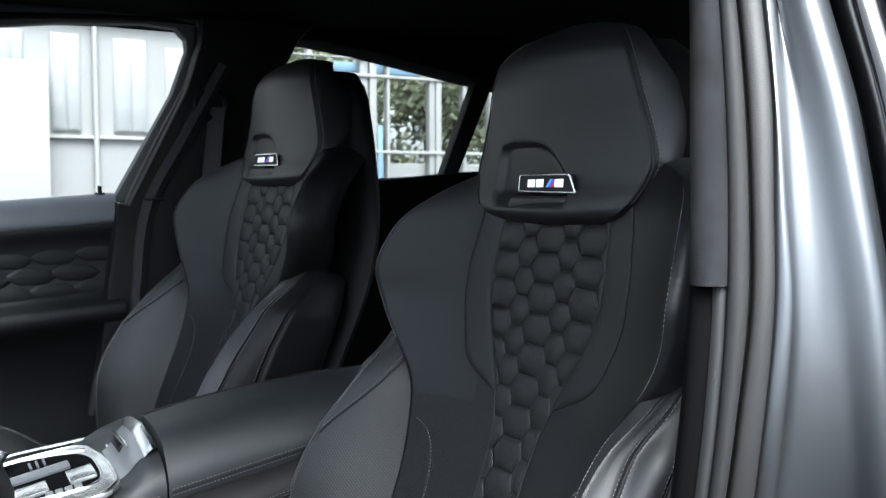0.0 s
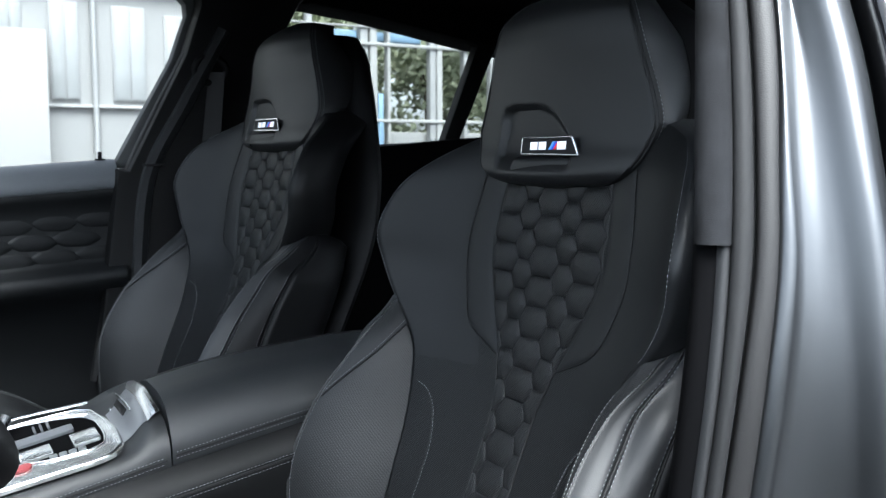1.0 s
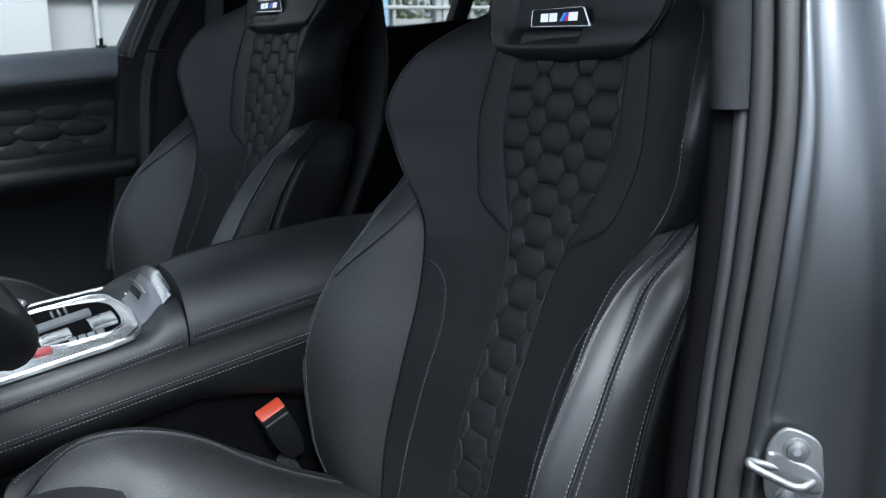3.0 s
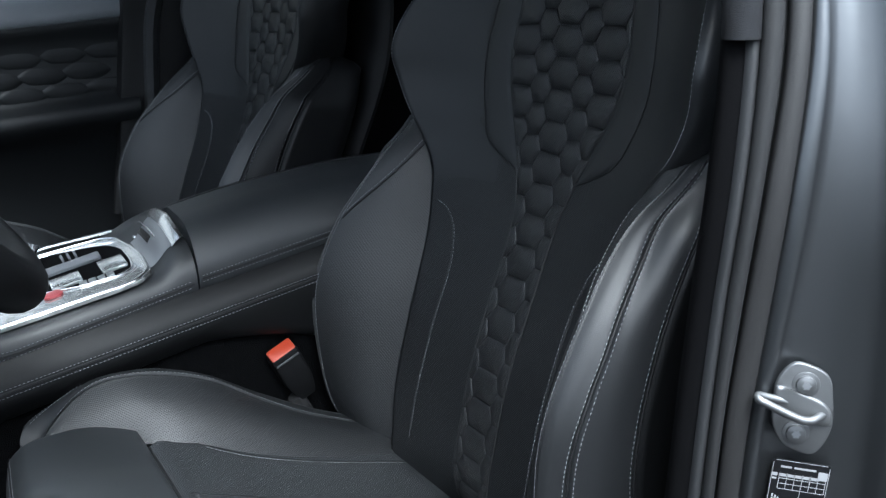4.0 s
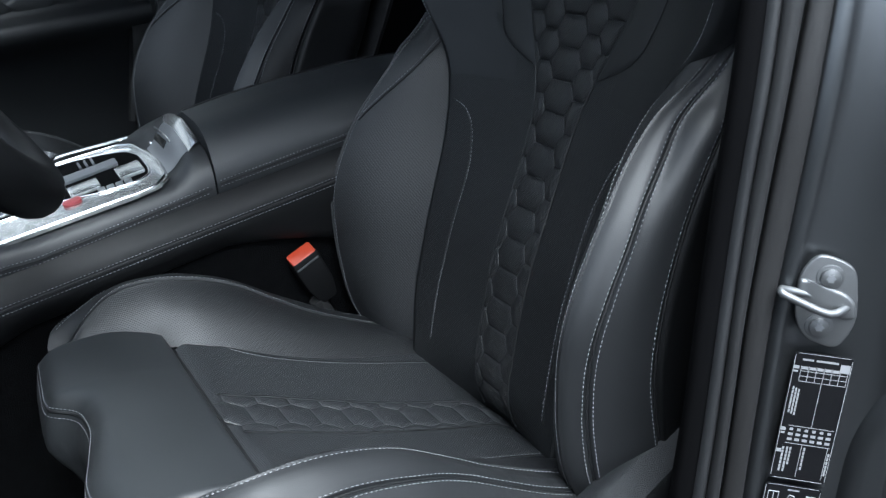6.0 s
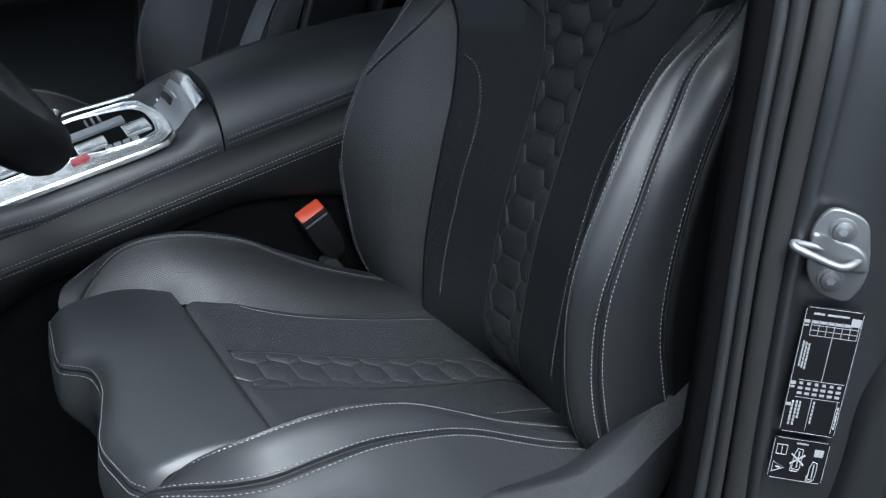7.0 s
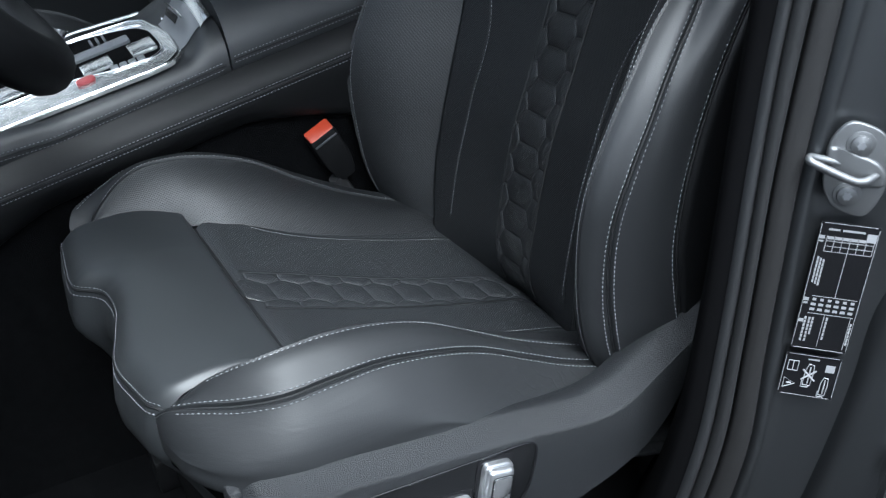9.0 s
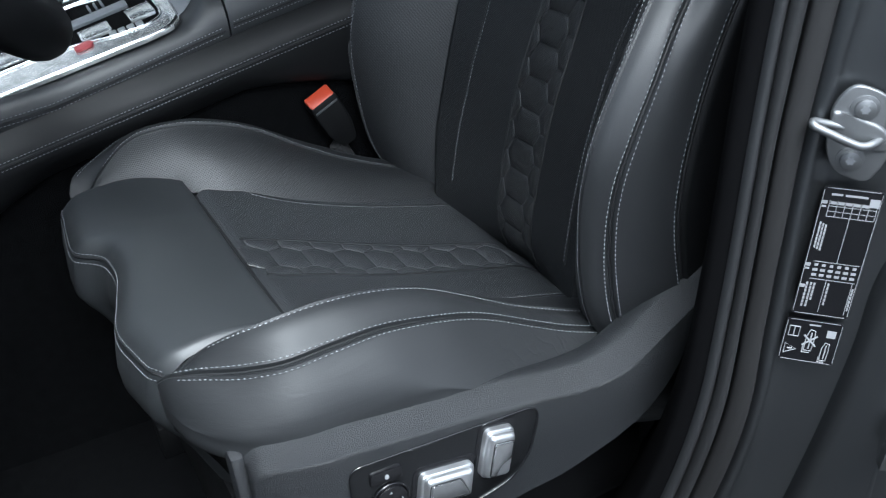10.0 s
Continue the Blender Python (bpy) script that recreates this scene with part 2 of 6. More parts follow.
def worn_leather():
    """Smooth leather with shallow pressed folds."""
    m = grained("worn_leather", LEATHER, 0.56, 900, 0.12, dist=0.0004, spec=0.50)
    n, l = m.node_tree.nodes, m.node_tree.links
    b = n["Principled BSDF"]
    co = n.new("ShaderNodeTexCoord")
    mp = n.new("ShaderNodeMapping")
    mp.inputs["Rotation"].default_value = (radians(35), 0, 0)
    mp.inputs["Scale"].default_value = (30, 9, 60)
    l.new(co.outputs["Object"], mp.inputs["Vector"])
    t = n.new("ShaderNodeTexNoise")
    t.inputs["Scale"].default_value = 1.0
    t.inputs["Detail"].default_value = 3
    t.inputs["Distortion"].default_value = 0.6
    l.new(mp.outputs["Vector"], t.inputs["Vector"])
    # sharper creases towards the rear end, where the leather is folded by use
    wave = n.new("ShaderNodeTexWave")
    wave.inputs["Scale"].default_value = 26
    wave.inputs["Distortion"].default_value = 7
    wave.inputs["Detail"].default_value = 3
    wave.inputs["Detail Scale"].default_value = 1.4
    turn_ = n.new("ShaderNodeMapping")
    turn_.inputs["Rotation"].default_value = (radians(-35), 0, radians(90))
    l.new(co.outputs["Object"], turn_.inputs["Vector"])
    l.new(turn_.outputs["Vector"], wave.inputs["Vector"])
    xyz = n.new("ShaderNodeSeparateXYZ")
    l.new(co.outputs["Object"], xyz.inputs["Vector"])
    rear = n.new("ShaderNodeMapRange")
    rear.inputs["From Min"].default_value = -0.02
    rear.inputs["From Max"].default_value = 0.10
    rear.inputs["To Max"].default_value = 0.5
    l.new(xyz.outputs["Y"], rear.inputs["Value"])
    sharp = n.new("ShaderNodeMath")
    sharp.operation = "POWER"
    sharp.inputs[1].default_value = 5
    l.new(wave.outputs["Fac"], sharp.inputs[0])
    crease = n.new("ShaderNodeMath")
    crease.operation = "MULTIPLY"
    l.new(sharp.outputs["Value"], crease.inputs[0])
    l.new(rear.outputs["Result"], crease.inputs[1])
    total = n.new("ShaderNodeMath")
    total.operation = "SUBTRACT"
    l.new(t.outputs["Fac"], total.inputs[0])
    l.new(crease.outputs["Value"], total.inputs[1])
    bp = n.new("ShaderNodeBump")
    bp.inputs["Strength"].default_value = 0.16
    bp.inputs["Distance"].default_value = 0.004
    l.new(total.outputs["Value"], bp.inputs["Height"])
    l.new(b.inputs["Normal"].links[0].from_socket, bp.inputs["Normal"])
    l.new(bp.outputs["Normal"], b.inputs["Normal"])
    return m


M_WORN = worn_leather()
M_HEAD = grained("head_restraint_leather", (0.0098, 0.0107, 0.0119), 0.46, 900, 0.15, dist=0.0004, spec=0.5)
# black leather in a paler tone that holds the light on upward faces
M_LEATHER_LIT = grained("smooth_leather_lit", (0.022, 0.0243, 0.0264), 0.50, 900, 0.15, dist=0.0004, spec=0.68)
# black side vinyl and wheel rim; also paints shade on passenger seat and ledge
M_BLACK_AND_SHADE = grained("black_trim_and_shade", (0.0045, 0.0048, 0.0054), 0.5, 900, 0.2, spec=0.3)
M_FLANK = grained("dark_flank_leather", (0.0125, 0.0137, 0.0150), 0.47, 900, 0.15, dist=0.0004, spec=0.66)
M_MATTE = grained("matte_leather", (0.0076, 0.0085, 0.0096), 0.51, 900, 0.12, dist=0.0004, spec=0.38)
M_SEAM = grained("seam_shadowed_leather_edge", (0.006, 0.0065, 0.0075), 0.6, 500, 0.3)
M_THREAD = grained("grey_thread", (0.25, 0.26, 0.275), 0.7, 1500, 0.4, kind="NOISE")
M_PLASTIC = grained("grained_grey_plastic", (0.0125, 0.0137, 0.0155), 0.46, 1250, 0.8, dist=0.0008)
M_FASCIA = grained("satin_black_fascia", (0.006, 0.0063, 0.007), 0.20, 1500, 0.05, rough_spread=0.04)
M_SATIN = grained("satin_silver", (0.52, 0.53, 0.545), 0.36, 900, 0.04, metal=0.9, spread=0.04, rough_spread=0.04)
M_DARKPLASTIC = grained("black_plastic", (0.0035, 0.0037, 0.0042), 0.55, 900, 0.4, spec=0.25)
M_PIANO = grained("gloss_black", (0.006, 0.006, 0.007), 0.08, 300, 0.02, coat=0.6, rough_spread=0.03)
M_CHROME = grained("satin_chrome", (0.86, 0.87, 0.88), 0.25, 600, 0.05, metal=1.0, spread=0.05, rough_spread=0.05)
M_STEEL = grained("zinc_plated_steel", (0.21, 0.215, 0.22), 0.52, 250, 0.25, metal=1.0, spread=0.15, kind="NOISE")
M_SILVER = grained("silver_painted_plastic", (0.26, 0.27, 0.29), 0.30, 900, 0.08, metal=0.6, spread=0.05)
M_SUEDE = grained("dark_grey_suede", (0.0125, 0.0131, 0.0147), 0.95, 1200, 0.5, spread=1.0, kind="NOISE", spec=0.2, blotch=32, dist=0.001)
# door top tone lifted to grey for the window light along it
M_PAD_LIT = grained("door_top_lit", (0.16, 0.17, 0.185), 0.4, 900, 0.2, dist=0.0004)
M_FRAMEGREY = grained("grey_frame_trim", (0.085, 0.09, 0.093), 0.6, 900, 0.2, dist=0.0004)
M_CARPET = grained("black_carpet", (0.0058, 0.0060, 0.0065), 1.0, 900, 1.0, spread=0.5, kind="NOISE", spec=0.0, blotch=60, dist=0.003)
M_RUBBER = grained("grey_rubber_seal", (0.0115, 0.0112, 0.0115), 0.58, 800, 0.15, spread=0.2)
M_FLOCK = grained("flocked_seal", (0.008, 0.0083, 0.0092), 0.75, 1500, 0.4, spread=0.3, kind="NOISE", dist=0.0006)
M_GRIT = grained("grained_trim_edge", (0.014, 0.0148, 0.0165), 0.75, 1600, 0.4, spread=0.4, kind="NOISE", dist=0.0005)
M_FACE = grained("dark_silver_plastic", (0.26, 0.27, 0.285), 0.30, 900, 0.06, metal=0.5, spread=0.05)
M_STITCH = grained("dark_thread", (0.042, 0.045, 0.051), 0.8, 1500, 0.3, kind="NOISE")
M_HEADLINER = grained("black_headliner", (0.003, 0.003, 0.0034), 0.95, 1200, 0.6, kind="NOISE", spec=0.05)
M_WEB = grained("black_webbing", (0.012, 0.012, 0.013), 0.75, 1500, 0.6, kind="NOISE")
M_ORANGE = grained("orange_plastic", (0.42, 0.042, 0.012), 0.45, 600, 0.2, spread=0.1)
M_RED = grained("red_plastic", (0.32, 0.06, 0.065), 0.45, 600, 0.1, spread=0.1)
M_PRINT = grained("white_print", (0.26, 0.265, 0.275), 0.6, 800, 0.1, spread=0.06)
M_STICKER = grained("black_sticker", (0.004, 0.004, 0.005), 0.6, 800, 0.1, spec=0.2)
M_BADGE = grained("badge_black", (0.004, 0.004, 0.006), 0.7, 500, 0.05)
M_LEAF = grained("leaves", (0.27, 0.30, 0.20), 0.6, 40, 0.3, spread=0.5, kind="NOISE")
M_BARK = grained("bark", (0.10, 0.08, 0.06), 0.9, 30, 0.8, spread=0.4, kind="NOISE")
M_WHITEWALL = grained("white_render_wall", (0.27, 0.273, 0.268), 0.8, 60, 0.3, spread=0.05, kind="NOISE", dist=0.003, blotch=0.7)
M_GREYFRAME = grained("grey_metal_frame", (0.245, 0.25, 0.25), 0.5, 60, 0.1, spread=0.1, kind="NOISE")
M_BLUEPAINT = grained("blue_steel", (0.17, 0.27, 0.38), 0.5, 40, 0.2, spread=0.2, kind="NOISE")
M_PANE = grained("window_pane_outside", (0.235, 0.245, 0.245), 0.6, 20, 0.02, spread=0.10, kind="NOISE", blotch=1.0)
M_YARD = grained("dark_render", (0.09, 0.09, 0.093), 0.9, 40, 0.4, spread=0.2, kind="NOISE", dist=0.004, blotch=0.5)
M_ASPHALT = grained("asphalt", (0.030, 0.030, 0.031), 0.9, 180, 0.8, spread=0.3, kind="NOISE", dist=0.004, blotch=0.6)


def metallic_paint():
    m = grained("grey_metallic_paint", (0.128, 0.134, 0.141), 0.37, 2500, 0.04, metal=0.97, coat=0.12, spread=0.06, rough_spread=0.04)
    return m


def glossy_trim():
    """Patterned metal trim under a clear glossy coat."""
    m, n, l, b = shader("glossy_patterned_trim", (0.5, 0.5, 0.5), 0.2, 0.7, 0.5, 1.0)
    co = n.new("ShaderNodeTexCoord")
    t = n.new("ShaderNodeTexNoise")
    t.inputs["Scale"].default_value = 26
    t.inputs["Detail"].default_value = 8
    t.inputs["Distortion"].default_value = 1.8
    l.new(co.outputs["Object"], t.inputs["Vector"])
    r = n.new("ShaderNodeValToRGB")
    r.color_ramp.elements[0].position, r.color_ramp.elements[0].color = 0.36, (0.40, 0.405, 0.41, 1)
    r.color_ramp.elements[1].position, r.color_ramp.elements[1].color = 0.62, (0.68, 0.69, 0.69, 1)
    l.new(t.outputs["Fac"], r.inputs["Fac"])
    l.new(r.outputs["Color"], b.inputs["Base Color"])
    return m


def clear_glass(name, tint):
    m, n, l, b = shader(name, (0.93, 0.95, 0.95), 0.0)
    out = n["Material Output"]
    tr = n.new("ShaderNodeBsdfTransparent")
    tr.inputs["Color"].default_value = (*tint, 1)
    gl = n.new("ShaderNodeBsdfGlossy")
    gl.inputs["Roughness"].default_value = 0.02
    fz = n.new("ShaderNodeFresnel")
    fz.inputs["IOR"].default_value = 1.45
    mx = n.new("ShaderNodeMixShader")
    l.new(fz.outputs["Fac"], mx.inputs["Fac"])
    l.new(tr.outputs["BSDF"], mx.inputs[1])
    l.new(gl.outputs["BSDF"], mx.inputs[2])
    l.new(mx.outputs["Shader"], out.inputs["Surface"])
    return m


M_PAINT = metallic_paint()
M_TRIM = glossy_trim()
M_GLASS = clear_glass("car_glass", (0.80, 0.82, 0.82))
M_SCREEN = clear_glass("windscreen_glass", (0.88, 0.90, 0.90))
M_TINTED = clear_glass("tinted_car_glass", (0.62, 0.645, 0.635))


def lit(name, color, power):
    """Lettering of the badge, lit from behind."""
    m, n, l, b = shader(name, color, 0.5)
    b.inputs["Emission Color"].default_value = (*color, 1)
    b.inputs["Emission Strength"].default_value = power
    return m


M_LIT = lit("lit_white_mark", (0.86, 0.88, 0.95), 0.16)
M_LITBLUE = lit("lit_blue_mark", (0.03, 0.08, 0.6), 0.14)
M_LITCYAN = lit("lit_pale_blue_mark", (0.10, 0.30, 0.75), 0.14)
M_LITRED = lit("lit_red_mark", (0.6, 0.02, 0.04), 0.12)


# ---- the seats ----
BACK_Y = lut([(.60, -.10), (.66, -.125), (.70, -.147), (.73, -.157), (.76, -.158), (.80, -.15), (.90, -.124), (1.0, -.084), (1.1, -.047), (1.2, -.021), (1.29, -.004), (1.36, .012), (1.41, .03)])
BACK_EDGE = lut([(.60, .160, -.20, 2), (.75, .162, -.185, 2), (.82, .167, -.174, 2), (.885, .170, -.156, 2), (.957, .174, -.132, 2), (1.02, .181, -.108, 2),
                 (1.073, .190, -.093, 2.2), (1.111, .201, -.085, 2.4), (1.146, .222, -.085, 2.8), (1.178, .252, -.087, 3.2), (1.22, .277, -.090, 3.4), (1.26, .287, -.094, 3.4),
                 (1.30, .281, -.08, 3.4), (1.34, .262, -.052, 3.2), (1.365, .235, -.02, 3), (1.39, .19, .015, 2.6), (1.405, .14, .03, 2)])
BACK_CREST = lut([(.66, .21, -.165), (.70, .225, -.19), (.735, .238, -.213), (.78, .245, -.235), (.85, .249, -.247), (.90, .255, -.246), (.95, .26, -.24), (1.0, .259, -.224),
                  (1.047, .257, -.197), (1.096, .252, -.155), (1.13, .252, -.122), (1.16, .258, -.085), (1.19, .262, -.06)])
BACK_OUT = lut([(.66, -.11), (.75, -.145), (.844, -.168), (.894, -.173), (.944, -.168), (.99, -.157), (1.07, -.127), (1.134, -.091), (1.19, -.05)])
HEX_W = lut([(.66, .036), (.735, .038), (.80, .039), (.95, .040), (1.042, .041), (1.073, .0435), (1.104, .053), (1.135, .064), (1.165, .079), (1.196, .094), (1.227, .105), (1.258, .109), (1.289, .106), (1.36, .098)])
TAB_W = lut([(1.118, .06), (1.128, .085), (1.14, .112), (1.154, .129), (1.178, .141), (1.2, .15), (1.225, .156), (1.249, .157), (1.272, .156), (1.296, .152), (1.36, .14)])
HEAD_W = lut([(1.326, .054), (1.330, .092), (1.335, .116), (1.342, .135), (1.351, .148), (1.361, .157), (1.372, .163), (1.384, .168), (1.398, .172), (1.412, .169), (1.43, .163), (1.473, .147), (1.51, .134), (1.535, .120), (1.550, .103), (1.562, .075), (1.570, .04)])
HEAD_Y = lut([(1.326, .016), (1.330, .004), (1.335, -.003), (1.342, -.0068), (1.351, -.0058), (1.361, -.0025), (1.375, .003), (1.39, .007), (1.41, .0105), (1.46, .011), (1.51, .009), (1.535, .013), (1.550, .022), (1.562, .036), (1.570, .052)])
HEAD_C = -.008                              # the head restraint stands a little off the middle
RECESS = [(-.116, 1.30), (-.118, 1.415), (-.112, 1.428), (-.086, 1.431), (-.038, 1.430), (-.015, 1.4245), (.000, 1.416), (.012, 1.406), (.027, 1.393), (.039, 1.377), (.045, 1.361), (.046, 1.342), (.046, 1.30)]


def recess_depth(x, z):
    """How far the leather is drawn in round the badge."""
    inside, near = False, 9.0
    for (ax, az), (bx, bz) in zip(RECESS, RECESS[1:] + RECESS[:1]):
        if (az > z) != (bz > z) and x < ax + (bx - ax) * (z - az) / (bz - az):
            inside = not inside
        dx, dz = bx - ax, bz - az
        t = min(1, max(0, ((x - ax) * dx + (z - az) * dz) / (dx * dx + dz * dz)))
        near = min(near, math.hypot(x - ax - t * dx, z - az - t * dz))
    if not inside:
        return 0.0
    q = min(1, near / .009)
    return .0085 * q * q * (3 - 2 * q) * min(1, max(0, (z - 1.345) / .022))


CUSH_Z = lut([(-.52, .828), (-.50, .822), (-.471, .809), (-.442, .799), (-.383, .776), (-.325, .755), (-.267, .736), (-.208, .719), (-.15, .702), (-.08, .685)])
CUSH_CREST = lut([(-.63, .205, .832), (-.60, .220, .865), (-.575, .233, .881), (-.55, .242, .890), (-.5, .244, .893), (-.45, .239, .884), (-.4, .232, .865), (-.35, .222, .833), (-.3, .22, .802), (-.25, .22, .777), (-.2, .22, .755), (-.12, .22, .725)])
CUSH_SEAM = lut([(-.64, .850), (-.61, .858), (-.58, .863), (-.56, .8665), (-.53, .8695), (-.5, .870), (-.46, .867), (-.42, .857), (-.38, .842), (-.34, .822), (-.3, .799), (-.26, .777), (-.22, .759), (-.12, .722)])
CUSH_JOIN = lut([(-.63, .190), (-.55, .186), (-.51, .176), (-.48, .164), (-.45, .155), (-.12, .15)])


def cr(points, c):
    """A point of the smooth curve through the points, c counting them."""
    i = min(int(c), len(points) - 2)
    s = c - i
    a, b, d, e = points[max(i - 1, 0)], points[i], points[i + 1], points[min(i + 2, len(points) - 1)]
    return 0.5 * ((2 * b) + (d - a) * s + (2 * a - 5 * b + 4 * d - e) * s * s + (3 * b - a - 3 * d + e) * s ** 3)


def back_surface(x, z):
    y0 = BACK_Y(z)
    w, ye, p = BACK_EDGE(z)
    return Vector((x, y0 - (y0 - ye) * min(abs(x) / w, 1.15) ** p, z))


def cushion_surface(x, y):
    return Vector((x, y, CUSH_Z(y) + 0.017 * (x / 0.15) ** 2 - .030 * max(0, (y + .185) / .06) ** 2))


def normal_of(fn, a, b, toward):
    h = 0.002
    n = (fn(a + h, b) - fn(a - h, b)).cross(fn(a, b + h) - fn(a, b - h)).normalized()
    return n if n.dot(Vector(toward)) > 0 else -n


SEAM_SHIFT = lut([(.66, .006), (.76, .006), (.834, .0065), (.870, .005), (.907, .003), (.944, .004), (.981, .0085), (1.018, .0105), (1.055, .0065), (1.091, .0005), (1.128, -.009), (1.165, -.014), (1.19, -.014)])
CREST_SHIFT = lut([(.66, .005), (.80, .0065), (.87, .005), (.907, .002), (.944, .001), (1.018, .005), (1.055, .004), (1.091, 0), (1.19, 0)])


def back_bolster(z, s=1):
    """The curve round the bolster at a height: joint, inner face, crest, double seam, outer seam, back."""
    w, ye, _ = BACK_EDGE(z)
    kx, ky = BACK_CREST(z)
    w = min(w, kx - 0.012)
    yo = BACK_OUT(z)
    j = Vector((w - .002, ye + .024, z))
    along = Vector((.52, .855, 0))          # across the bolster's crown
    k = Vector((kx, ky, z)) + along * CREST_SHIFT(z)
    m = j.lerp(k, 0.52) + Vector((-.007, -.012, 0))
    dd = Vector((kx + .023, ky + .013 + .01 * max(0, z - 1.0), z)) + along * SEAM_SHIFT(z)
    tuck = .075 * min(1, max(0, (.82 - z) / .12)) ** 1.5          # the flank draws in towards its foot
    o = Vector((.304 - tuck if z < 1.12 else .304 - (z - 1.12) * .35, max(yo, ky + .03), z))
    return [j, m, k, dd, o, Vector((.300 - tuck if z < 1.12 else .3 - (z - 1.12) * .4, BACK_Y(z) + .03, z)), Vector((.25 - tuck * .6, BACK_Y(z) + .06, z)), Vector((.15, BACK_Y(z) + .05, z))]


def bolster_steps(seams):
    """Places round a bolster, closer together beside its seams."""
    near = [c + d for c in seams for d in (-.20, -.13, -.09, -.06, -.035, -.015, 0, .015, .035, .06, .09, .13, .20)]
    return sorted(set([round(k / 5, 4) for k in range(36) if all(abs(k / 5 - q) > .02 for q in near)] + [round(q, 4) for q in near if 0 <= q <= 7]))


def bolster_ring(ctl, steps, seams, up):
    """The curve round a bolster, with the leather drawn in along its seams and swelling beside them."""
    ring = []
    for c in steps:
        q = cr(ctl, c)
        e = cr(ctl, min(c + .1, 6.9)) - cr(ctl, max(c - .1, 0))
        n = up.cross(e).normalized()
        for c0 in seams:
            u = abs(c - c0) / .040
            q = q + n * (-.0042 * math.exp(-u * u) + .0010 * math.exp(-(u - 2.4) ** 2))
        ring.append(q)
    return ring


BACK_SEAMS, CUSHION_SEAMS = (2.10, 3.09, 4.10), (1.90, 3.0)
BACK_STEPS, CUSHION_STEPS = bolster_steps(BACK_SEAMS), bolster_steps(CUSHION_SEAMS)


def cushion_bolster(y, s=1):
    """The same for the cushion, along the seat."""
    kx, kz = CUSH_CREST(y)
    jx = min(CUSH_JOIN(y), kx - .012)
    jz = CUSH_Z(max(y, -.5)) + .017 * (jx / .15) ** 2 - .004
    jz -= .016 * min(1, max(0, (-.465 - y) / .05))
    j = Vector((jx, y, min(jz, kz - .012)))
    k = Vector((kx, y, kz))
    m = j.lerp(k, .5) + Vector((-.006, 0, .008))
    dd = Vector((kx + .030, y, CUSH_SEAM(y)))
    if s < 0:
        # the side towards the console is fuller
        dd += Vector((.003, 0, .012 * min(1, max(0, (-.35 - y) / .12))))
    o = Vector((.298, y, dd.z - .034 - .022 * min(1, max(0, (y + .46) / .16))))
    ring = [j, m, k, dd, o, Vector((.304, y, min(.806, o.z - .012))), Vector((.296, y, min(.806, o.z - .012) - .020)), Vector((.20, y, min(.806, o.z - .012) - .03))]
    if y < -.53:
        # the nose narrows in plan towards the front
        g = max(0, 1 - min(1, (-.53 - y) / .108) ** 2) ** .6
        for i, q in enumerate(ring[2:]):
            q.x = .196 + (q.x - .196) * (g ** .45 if s < 0 and i else g)
        for q in ring[5:]:
            q.z += .018 * (1 - g)
    return ring


